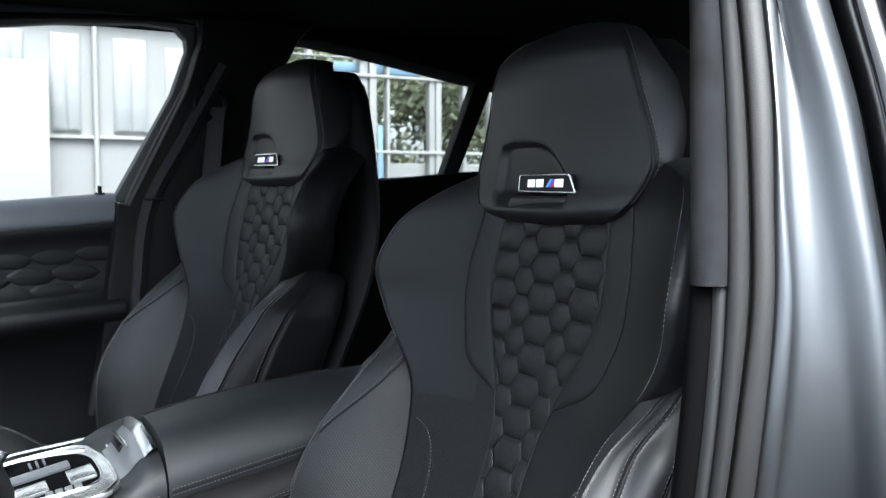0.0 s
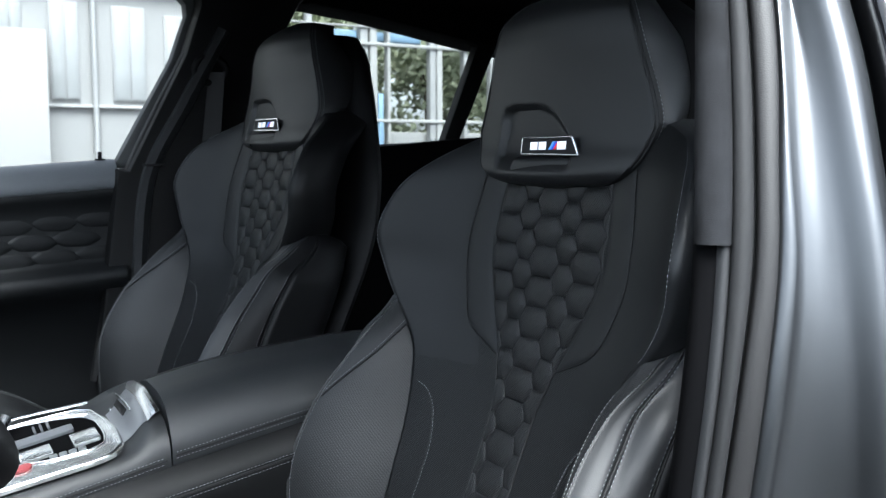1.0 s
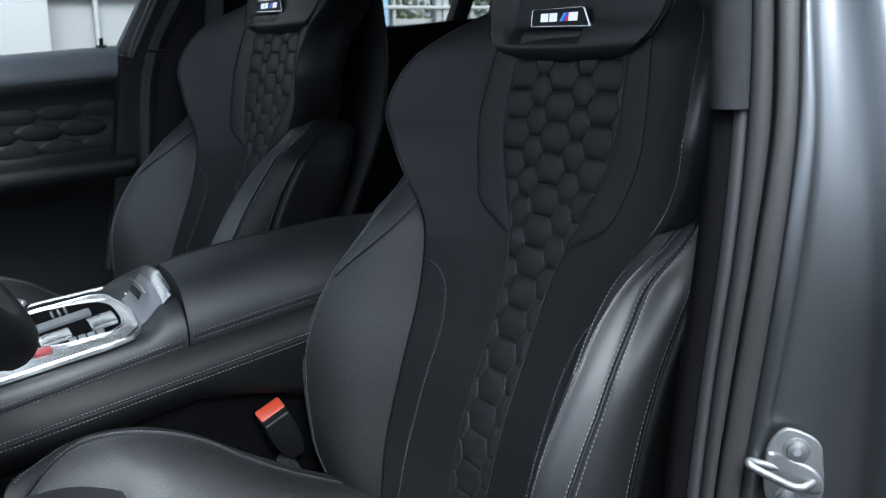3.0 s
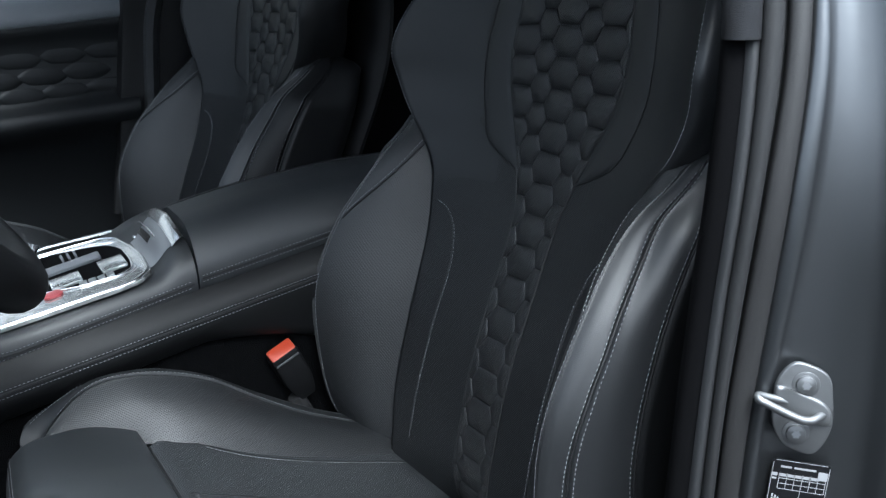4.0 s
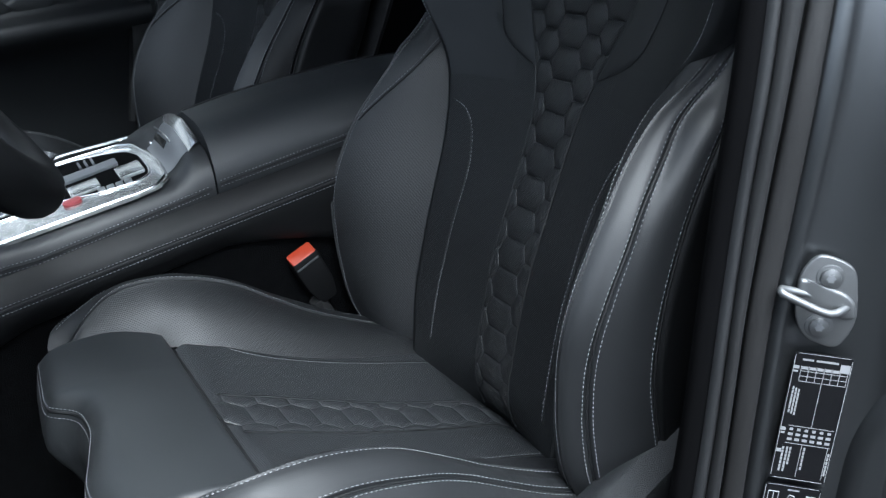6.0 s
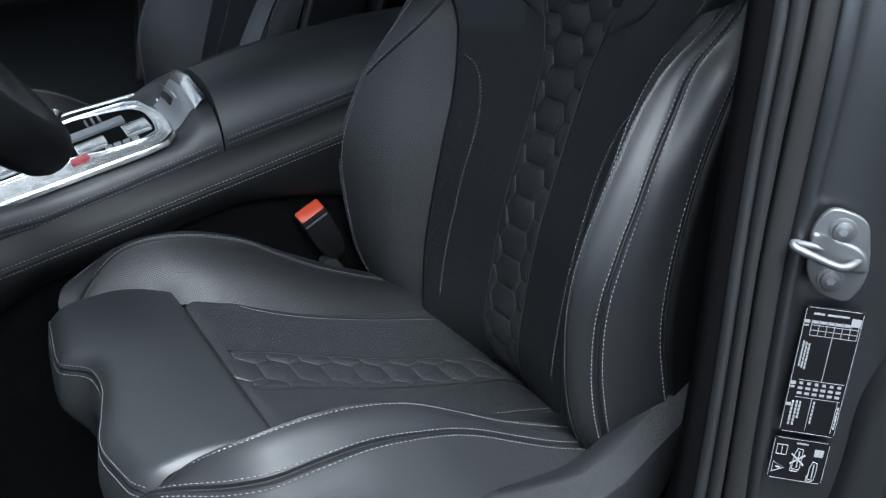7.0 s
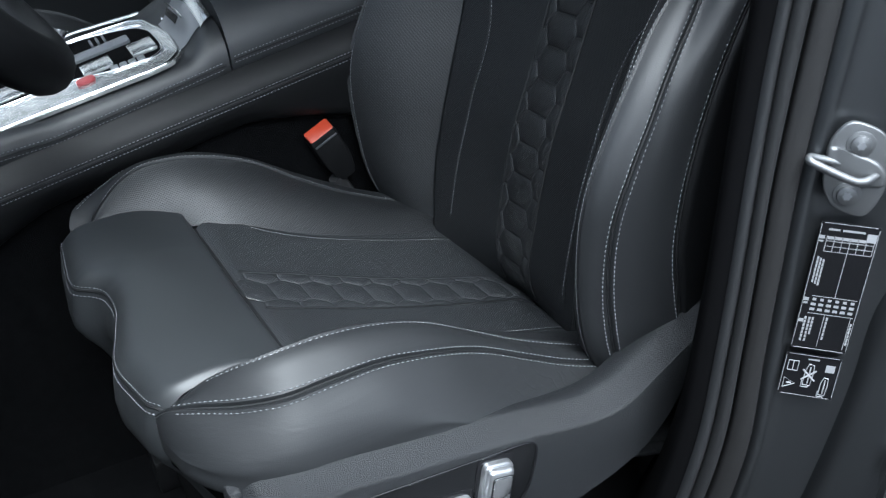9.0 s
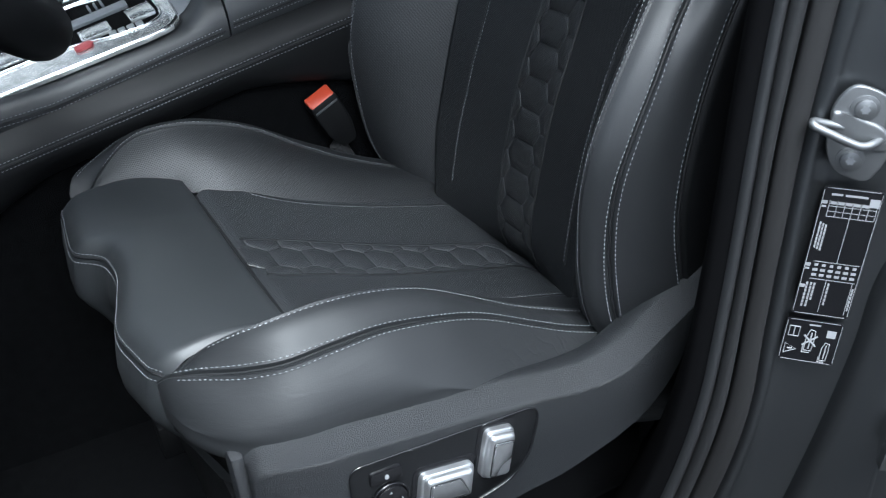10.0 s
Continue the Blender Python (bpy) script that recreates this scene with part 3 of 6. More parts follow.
def hex_pads(fn, toward, border, b0, b1, pitch, spread, parent, place, phase=0.0, rise=0.0034, shift=0.0, thread=None, leather=None):
    """Quilted pads in staggered columns, cut off at the border, each a piece of its own."""
    cols = range(-3, 4)
    for c in cols:
        k = 0
        b = b0 + phase + (pitch / 2 if c % 2 else 0)
        while b < b1:
            cx = c * spread + shift
            reach, flat = (spread * 0.725, spread * 0.475) if c % 2 == 0 else (spread * 0.525, spread * 0.275)
            ring = [(cx + reach, b), (cx + flat, b + pitch / 2), (cx - flat, b + pitch / 2), (cx - reach, b), (cx - flat, b - pitch / 2), (cx + flat, b - pitch / 2)]
            for side in (1, -1):
                lim = lambda q: border(q) * side
                cut = []
                for i in range(len(ring)):
                    p, q = ring[i], ring[(i + 1) % len(ring)]
                    ip, iq = (lim(p[1]) - p[0]) * side >= 0, (lim(q[1]) - q[0]) * side >= 0
                    if ip:
                        cut.append(p)
                    if ip != iq:
                        dp, dq = (lim(p[1]) - p[0]) * side, (lim(q[1]) - q[0]) * side
                        t = dp / (dp - dq)
                        cut.append((p[0] + (q[0] - p[0]) * t, p[1] + (q[1] - p[1]) * t))
                ring = cut
                if len(ring) < 3:
                    break
            b += pitch
            if len(ring) < 3:
                continue
            area = abs(sum(p[0] * q[1] - q[0] * p[1] for p, q in zip(ring, ring[1:] + ring[:1]))) / 2
            if area < 0.00005:
                continue
            fine = soften(ring, 0.0035, 3)
            mx, my = sum(p[0] for p in fine) / len(fine), sum(p[1] for p in fine) / len(fine)
            size = min(1.0, math.sqrt(area) / 0.032)
            rows = []
            for scale, h in ((1.0, -0.0007), (0.99, 0.0001), (0.95, rise * 0.26), (0.80, rise * 0.60), (0.55, rise * 0.88), (0.25, rise), (0.04, rise * 1.02)):
                rr = []
                for p in fine:
                    a, q = mx + (p[0] - mx) * scale, my + (p[1] - my) * scale
                    hh = h * size if h > 0 else h
                    rr.append(place(fn(a, q) + normal_of(fn, a, q, toward) * hh))
                rows.append(rr)
            me = sheet(rows, closed=True)
            uv = me.uv_layers[0].data
            for lp in me.loops:
                r, i = divmod(lp.vertex_index, len(fine))
                s = (1.0, .99, .95, .80, .55, .25, .04)[r]
                uv[lp.index].uv = (mx + (fine[i][0] - mx) * s, my + (fine[i][1] - my) * s)
            part("quilted_pad", me, leather or M_QUILT, parent)
    # thread along the joints between the pads
    dashes = []

    def sew(run):
        pts = []
        for p, q in zip(run, run[1:]):
            pts += [(p[0] + (q[0] - p[0]) * t, p[1] + (q[1] - p[1]) * t) for t in (0, .25, .5, .75)]
        pts = [p for p in pts + [run[-1]] if abs(p[0]) < border(p[1]) - .0008]
        if len(pts) > 2:
            dashes.append(stitches([place(fn(a, b) + normal_of(fn, a, b, toward) * .0007) for a, b in pts], toward, step=.0036, dash=.0033, r=.00045))
    n = int((b1 - b0) / pitch) * 2
    for c in range(-3, 4):
        wide, slim = (0.725, 0.475) if c % 2 == 0 else (0.525, 0.275)
        sew([(shift + spread * (c + (wide if (k % 2 == 0) == (c % 2 == 0) else slim)), b0 + phase + pitch / 2 * k) for k in range(n)])
        for k in range(n // 2):
            b = b0 + phase + pitch * k + (pitch if c % 2 else pitch / 2)
            sew([(shift + spread * (c - slim), b), (shift + spread * c, b), (shift + spread * (c + slim), b)])
    part("stitching", joined(dashes), thread or M_STITCH, parent, kind="stuff")


def build_seat(side, m_back, m_base, label, full=True):
    """m_back sets the backrest, m_base the cushion; side -1 mirrors the seat."""
    flip = Matrix.Diagonal((side, 1, 1, 1))
    m_flip, b_flip = m_back @ flip, m_base @ flip
    off = m_back.translation

    def place(p):
        return m_flip @ Vector(p)

    def plain(p):
        return m_back @ Vector(p)

    def low(p):
        return b_flip @ Vector(p)

    seat = thing("car_seat", low((0, -.35, .452)), label, "car seat", "front seats")
    zs = [.64 + (1.405 - .64) * i / 70 for i in range(71)]
    # middle of the backrest with the shoulder wings
    rows = []
    for z in zs:
        w, ye, p = BACK_EDGE(z)
        xs = [w * math.sin(math.pi / 2 * (i / 24)) * 0.5 + w * 0.5 * (i / 24) for i in range(25)]
        half = [back_surface(x, z) for x in xs]
        grow = min(max((z - 1.12) / .06, 0), 1)
        wrap = [Vector((w + .008 * grow, ye + .008, z)), Vector((w + .013 * grow, ye + .022, z)), Vector((w + .012 * grow, ye + .05, z)), Vector((w - .004, ye + .085, z)), Vector((w - .05, ye + .11, z))]
        right = half + wrap
        left = [Vector((-q.x, q.y, q.z)) for q in right[:0:-1]]
        rows.append([place(q) for q in left + right])
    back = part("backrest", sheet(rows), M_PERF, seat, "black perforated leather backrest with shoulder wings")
    # the passenger seat's wing edges get their shade as colour
    back.data.materials.append(M_LEATHER if full else M_BLACK_AND_SHADE)
    back.data.materials.append(M_MATTE)
    for f in back.data.polygons:
        i, k = f.index // 58, abs(f.index % 58 - 28.5) / 24
        x = BACK_EDGE(zs[i])[0] * (math.sin(math.pi / 2 * min(k, 1)) + k) / 2
        if not 5 <= f.index % 58 < 53:
            f.material_index = 1
        elif zs[i] > 1.09 and x > max(TAB_W(zs[i]), .09) + .004:
            f.material_index = 2
    # quilted middle
    hex_pads(back_surface, (0, -1, 0.2), HEX_W, .70, 1.385, .03675, .040, back, place, phase=.024, rise=.0040, shift=-.004, thread=M_STITCH)
    # lapels beside the quilting
    for s in (1, -1):
        rows = []
        for i in range(33):
            z = 1.120 + (1.352 - 1.120) * i / 32
            a, b = HEX_W(z) + .001, max(TAB_W(z), HEX_W(z) + .002)
            r = []
            for j in range(11):
                t = j / 10
                x = a + (b - a) * t
                edge = min(t, 1 - t) * (b - a)
                h = .0024 * (1 - math.exp(-edge / .010)) * min(1, (z - 1.117) / .012) + (-.001 if j in (0, 10) else 0)
                r.append(place((back_surface(x, z) + normal_of(back_surface, x, z, (0, -1, .2)) * h) * 1.0 if s == 1 else Vector((-1 * (back_surface(x, z) + normal_of(back_surface, x, z, (0, -1, .2)) * h).x, *(back_surface(x, z) + normal_of(back_surface, x, z, (0, -1, .2)) * h).yz))))
            rows.append(r)
        lap = part("side_pad", sheet(rows), M_MATTE, back, "smooth leather lapel beside the quilting")
        edge = [Vector((TAB_W(z) * s, 0, z)) for z in np.linspace(1.345, 1.12, 30)] + [Vector((HEX_W(1.118) * s, 0, 1.117))]
        pts = [place(back_surface(q.x, q.z) + normal_of(back_surface, q.x, q.z, (0, -1, .2)) * .0006) for q in edge]
        part("seam", tube(pts, .0008, 6), M_SEAM, back)
        # seam at the border of the quilting
        pts = [place(back_surface(HEX_W(z) * s, z) + Vector((0, -.0008, 0))) for z in np.linspace(1.12, .70, 50)]
        part("seam", tube(pts, .0013, 6), M_SEAM, back)
        # curved stitch line on the lower side panels
        path = spline([(.176, 0, 1.067), (.158, 0, 1.059), (.142, 0, 1.042), (.133, 0, 1.022), (.126, 0, .996), (.124, 0, .965), (.125, 0, .93), (.125, 0, .88), (.127, 0, .84), (.129, 0, .76)], 50)
        pts = [place(back_surface(q.x * s, q.z) + Vector((0, -.0012, 0))) for q in path]
        part("stitching", stitches(pts, (0, -1, .25)), M_THREAD, back)
        pts = [place(back_surface((q.x + .0035) * s, q.z) + Vector((0, .0002, 0))) for q in path]
        part("seam", tube(pts, .0011, 6), M_SEAM, back)
        # bolster
        mir = (lambda q: Vector((-q.x, q.y, q.z))) if s < 0 else (lambda q: q)
        rings = []
        bz = [.665 + (1.188 - .665) * i / 52 for i in range(53)]
        for z in bz:
            ring = bolster_ring(back_bolster(z), BACK_STEPS, BACK_SEAMS, Vector((0, 0, -1)))
            t = 1.0
            if z < .72:
                t = 1 - .55 * ((.72 - z) / .055) ** 2
            if z > 1.165:
                t = 1 - .6 * ((z - 1.165) / .023) ** 2
            if t < 1:
                mid = sum(ring, Vector()) / len(ring)
                ring = [mid.lerp(q, t) for q in ring]
            rings.append([place(mir(q)) for q in ring])
        bol = part("side_bolster", capped(rings), M_LEATHER, seat, "smooth black leather side bolster with grey stitching")
        bol.data.materials.append(M_INSERT)
        bol.data.materials.append(M_BLACK_AND_SHADE)
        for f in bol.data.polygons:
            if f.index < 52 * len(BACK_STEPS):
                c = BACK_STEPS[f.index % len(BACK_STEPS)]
                # passenger flank goes near-black from further in, painting the shade on it
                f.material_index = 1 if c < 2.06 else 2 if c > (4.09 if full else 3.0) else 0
        out = lambda q: Vector(((q.x - off.x) * 1.2, -.45, .1))

        def bl(z, c, lift=.0008):
            ctl = back_bolster(z)
            q = cr(ctl, c)
            e = cr(ctl, min(c + .1, 6.9)) - cr(ctl, max(c - .1, 0))
            n = Vector((e.y, -e.x, 0)).normalized()
            return place(mir(q + n * lift))
        lines = [(2.0, .74, 1.165, 1), (2.99, .74, 1.17, 1), (3.19, .74, 1.17, 1), (4.0, .74, 1.14, 1)]
        for c, a, b, _ in lines:
            pts = [bl(z, c, .001) for z in np.linspace(b, a, 60)]
            part("stitching", stitches(pts, out), M_THREAD, bol)
        for c in BACK_SEAMS:
            pts = [bl(z, c, -.0034) for z in np.linspace(1.175, .72, 60)]
            part("seam", tube(pts, .0015, 6), M_SEAM, bol)
        # the seam that closes the insert at its top, on the inner face
        pts = [bl(1.148 - .105 * t ** 1.3, .15 + 1.8 * t ** .8, .0006) for t in np.linspace(0, 1, 30)]
        part("seam", tube(pts, .0013, 6), M_SEAM, bol)
        pts = [bl(1.155 - .105 * t ** 1.3, .15 + 1.8 * t ** .8, .0012) for t in np.linspace(0, 1, 30)]
        part("stitching", stitches(pts, out), M_THREAD, bol)
        # stitched shoulder edge
        pts = []
        for z in np.linspace(1.375, 1.165, 40):
            w, ye, p = BACK_EDGE(z)
            pts.append(place(Vector(((w - .001) * s, ye + .0005, z))))
        part("stitching", stitches(pts, out), M_THREAD, back)
        pts = [q + Vector((.005 * s * side, .006, 0)) for q in pts]
        part("seam", tube(pts, .0012, 6), M_SEAM, back)
    # rear shell of the backrest
    rings = []
    sw = lut([(.60, .25), (1.0, .28), (1.2, .285), (1.3, .262), (1.38, .215), (1.46, .165), (1.52, .12), (1.55, .07)])
    sy = lut([(.60, -.09), (.80, -.065), (1.0, .0), (1.2, .065), (1.3, .082), (1.4, .10), (1.55, .118)])
    for i in range(34):
        z = .60 + (1.55 - .60) * i / 33
        rings.append([place((sw(z) * math.cos(a), sy(z) + .045 * math.sin(a), z)) for a in [2 * math.pi * k / 28 for k in range(28)]])
    part("rear_shell", capped(rings), M_DARKPLASTIC, seat, "black plastic rear shell")
    # head restraint
    head_fn = lambda x, z: Vector((x, HEAD_Y(z) - .012 * (1 - min(1, abs(x - HEAD_C) / (HEAD_W(z) * .95)) ** 2), z))
    rings = []
    for i in range(77):
        z = 1.326 + (1.570 - 1.326) * i / 76
        w, y = HEAD_W(z), HEAD_Y(z)
        dep = .110 * (.45 + .55 * math.exp(-((z - 1.467) / .062) ** 2))
        fr = []
        for k in range(-36, 37):
            q = head_fn(HEAD_C + w * .95 * k / 36, z)
            # the recess stays on the same hand on both seats
            q.y += recess_depth(q.x if side > 0 else -q.x, z)
            fr.append(q)
        sd = [Vector((w * .985, y + .006, z)), Vector((w, y + .018, z)), Vector((w * .99, y + dep * .45, z)), Vector((w * .90, y + dep * .8, z)), Vector((w * .7, y + dep, z))]
        bk = [Vector((w * .35, y + dep * 1.06, z)), Vector((0, y + dep * 1.08, z)), Vector((-w * .35, y + dep * 1.06, z))]
        rest = [Vector((q.x + HEAD_C, q.y, q.z)) for q in sd + bk + [Vector((-q.x, q.y, q.z)) for q in sd[::-1]]]
        rings.append([place(q) for q in fr + rest])
    head = part("head_restraint", capped(rings), M_HEAD, seat, "black leather head restraint with a drawn-in panel round the badge")
    head.data.shade_smooth()
    for s in (1, -1):
        zz = np.linspace(1.553, 1.374, 60)
        pts = [place(Vector((HEAD_C + HEAD_W(z) * .998 * s, HEAD_Y(z) + .0075, z))) for z in zz]
        part("stitching", stitches(pts, lambda q: Vector(((q.x - off.x), -.2, .05))), M_THREAD, head)
        for a, d in ((.968, .0000), (.982, .0035)):
            pts = [place(Vector((HEAD_C + HEAD_W(z) * a * s, HEAD_Y(z) + d, z))) for z in np.linspace(1.560, 1.352, 60)]
            part("seam", tube(pts, .0009, 6), M_SEAM, head)
    # edge of the drawn-in panel, and the ledge on which the badge sits
    ol = soften(RECESS[1:-1], .006, 3)[4:-4]
    pts = [plain(Vector((a, head_fn(a * side, b).y + .0004, b))) for a, b in ol]
    part("seam", tube(pts, .0007, 6), M_SEAM, head)
    fr = m_back @ facing(Vector((-.012, .0095, 1.345)), (1, .03, 0), (0, -.06, 1))
    part("badge_ledge", slab(soften([(-.070, -.010), (.056, -.010), (.054, .012), (.048, .021), (-.056, .021), (-.066, .012)], .005, 4), fr, .0225, .009, 6), M_HEAD, head)
    fr = m_back @ facing(Vector((.003, -.0112, 1.377)), (1, 0.04, 0), (0, .12, 1))
    ol = soften([(-.050, -.0105), (.058, -.0125), (.044, .0115), (-.050, .0115)], .004, 4)
    badge = part("badge", slab(ol, fr, .004, .0008), M_CHROME, head, "black badge with a satin chrome rim")
    ol2 = soften([(-.0475, -.0085), (.0545, -.0105), (.042, .0095), (-.0475, .0095)], .003, 4)
    part("badge_face", slab(ol2, fr @ Matrix.Translation((0, 0, .0037)), .0006, 0), M_BADGE, badge)
    up = fr @ Matrix.Translation((0, 0, .0043))
    sl = .004
    for a, b, sh, mat in ((-.031, -.0175, 0, M_LIT), (-.0150, -.0015, 0, M_LIT), (.0035, .0072, .007, M_LITCYAN), (.0078, .0115, .007, M_LITBLUE), (.0121, .0158, .007, M_LITRED), (.0190, .0345, 0, M_LIT)):
        part("badge_mark", slab([(a, -.0048), (b, -.0048), (b + sh, .0048), (a + sh, .0048)], up, .0004, 0), mat, badge)

    # cushion
    ys = [-.503 + (.503 - .085) * i / 50 for i in range(51)]
    rows = []
    for y in ys:
        dip = -.010 * math.exp(-(y + .503) / .006)
        rows.append([low(cushion_surface(x, y) + Vector((0, 0, dip))) for x in np.linspace(-.158, .158, 33)])
    # lighter leather tone carries the light on the flat cushion
    cush = part("cushion", sheet(rows), M_PERF_LIT, seat, "black perforated leather seat cushion")
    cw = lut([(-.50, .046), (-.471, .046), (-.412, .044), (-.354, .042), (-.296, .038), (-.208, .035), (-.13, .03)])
    hex_pads(lambda x, y: cushion_surface(x, y), (0, 0, 1), cw, -.485, -.145, .037, .040, cush, low, rise=.0034, leather=M_PERF_LIT)
    for s in (1, -1):
        pts = [low(cushion_surface(cw(y) * s, y) + Vector((0, 0, .0008))) for y in np.linspace(-.488, -.14, 40)]
        part("seam", tube(pts, .0012, 6), M_SEAM, cush)
        path = spline([(.150, -.44, 0), (.143, -.42, 0), (.137, -.385, 0), (.134, -.33, 0), (.133, -.25, 0), (.132, -.14, 0)], 40)
        pts = [low(cushion_surface(q.x * s, q.y) + Vector((0, 0, .0012))) for q in path]
        part("stitching", stitches(pts, (0, 0, 1)), M_THREAD, cush)
        pts = [low(cushion_surface((q.x + .0035) * s, q.y)) for q in path]
        part("seam", tube(pts, .0011, 6), M_SEAM, cush)
        mir = (lambda q: Vector((-q.x, q.y, q.z))) if s < 0 else (lambda q: q)
        rings = []
        for i in range(57):
            y = -.636 + (.636 - .12) * (i / 56) ** 1.25
            ring = bolster_ring(cushion_bolster(y, s), CUSHION_STEPS, CUSHION_SEAMS, Vector((0, -1, 0)))
            if y < -.625:
                t = 1 - .35 * ((-.625 - y) / .011) ** 2
                mid = sum(ring, Vector()) / len(ring)
                ring = [mid.lerp(q, t) for q in ring]
            rings.append([low(mir(q)) for q in ring])
        bol = part("cushion_bolster", capped(rings), M_WORN, seat, "smooth black leather thigh bolster with grey stitching")
        bol.data.materials.append(M_INSERT)
        for f in bol.data.polygons:
            if f.index < 56 * len(CUSHION_STEPS) and CUSHION_STEPS[f.index % len(CUSHION_STEPS)] < 1.88:
                f.material_index = 1

        def cl(y, c, lift=.001):
            ctl = cushion_bolster(y, s)
            q = cr(ctl, c)
            e = cr(ctl, min(c + .1, 6.9)) - cr(ctl, max(c - .1, 0))
            n = Vector((-e.z, 0, e.x)).normalized()
            return low(mir(q + n * lift))
        out = lambda q: Vector(((q.x - off.x) * .6, 0, 1))
        wide = lambda y: .075 + .075 * min(1, max(0, (-.40 - y) / .15))
        for c, a, b in ((2.0, -.592, -.16), (3.0, -.622, -.19)):
            for sg in ((-1, 1) if c == 3.0 else (0,)):
                part("stitching", stitches([cl(y, c + sg * wide(y)) for y in np.linspace(a, b, 70)], out), M_THREAD, bol)
        for c, a, b in ((1.9, -.592, -.15), (3.0, -.624, -.17)):
            part("seam", tube([cl(y, c, -.0034) for y in np.linspace(a, b, 70)], .0016, 6), M_SEAM, bol)
    # pull-out thigh support, its front edge drawn in beside the middle
    nose = lut([(-.215, -.646), (-.209, -.648), (-.174, -.652), (-.136, -.655), (-.106, -.656), (-.094, -.6535), (-.086, -.646), (-.079, -.638), (-.068, -.630), (-.047, -.6255), (-.014, -.626), (.014, -.632), (.041, -.638), (.066, -.644), (.091, -.647), (.109, -.646), (.132, -.642), (.155, -.638), (.168, -.635), (.178, -.629), (.19, -.618)])
    rows = []
    nx = 97
    for i in range(37):
        r = []
        for j in range(nx):
            u = -1 + 2 * j / (nx - 1)
            x = -.012 + .198 * u
            yf = nose(x)
            edge = .007 * max(0, (abs(u) - .955) / .045) ** 2
            if i <= 24:
                v = i / 24
                y = -.5045 + (yf + .5045) * v
                z = .836 + .016 * math.sin(math.pi * min(v * .85, 1)) - .010 * max(0, (v - .85) / .15) ** 2 - .012 * max(0, 1 - v / .05) ** 2 + .006 * u * u - edge
            else:
                v = (.0, .022, .045, .068, .11, .18, .26, .36, .46, .58, .72, .86, 1.0)[i - 24]
                y = yf - .010 * math.sin(math.pi * min(1, v * 1.6)) + .055 * max(0, v - .35)
                z = .836 + .016 * math.sin(math.pi * .85) - .010 + .006 * u * u - edge - .15 * v
            r.append(low((x, y, z)))
        rows.append(r)
    thigh = part("thigh_support", sheet(rows), M_LEATHER_LIT, seat, "smooth black leather pull-out thigh support")
    up = lambda q: Vector((0, -.8, .7))
    for k, lift in ((24, .0006), (27, .0006)):
        part("stitching", stitches([Vector(q) + Vector((0, -.0006, .0006)) for q in rows[k][1:-1]], up), M_THREAD, thigh)
    part("seam", tube([Vector(q) for q in rows[25][1:-1]], .0018, 6), M_SEAM, thigh)
    part("seam", tube([low((x, -.5045, .826)) for x in np.linspace(-.165, .165, 20)], .003, 6), M_SEAM, cush)
    # frame below the cushion
    def based(lo, hi, bevel):
        me = block(lo, hi, bevel)
        me.transform(b_flip)
        return me
    part("seat_base", based((-.24, -.60, .50), (.24, -.14, .66), .02), M_DARKPLASTIC, seat, "black seat base")
    for x in (-.2, .2):
        part("seat_rail", based((x - .02, -.62, .453), (x + .02, -.12, .505), .004), M_DARKPLASTIC, seat, "black seat rail")
    if full:
        build_side_trim(seat, low)
        part("front_bracket", based((.262, -.606, .66), (.286, -.594, .806), .004), M_PLASTIC, seat)
    return seat


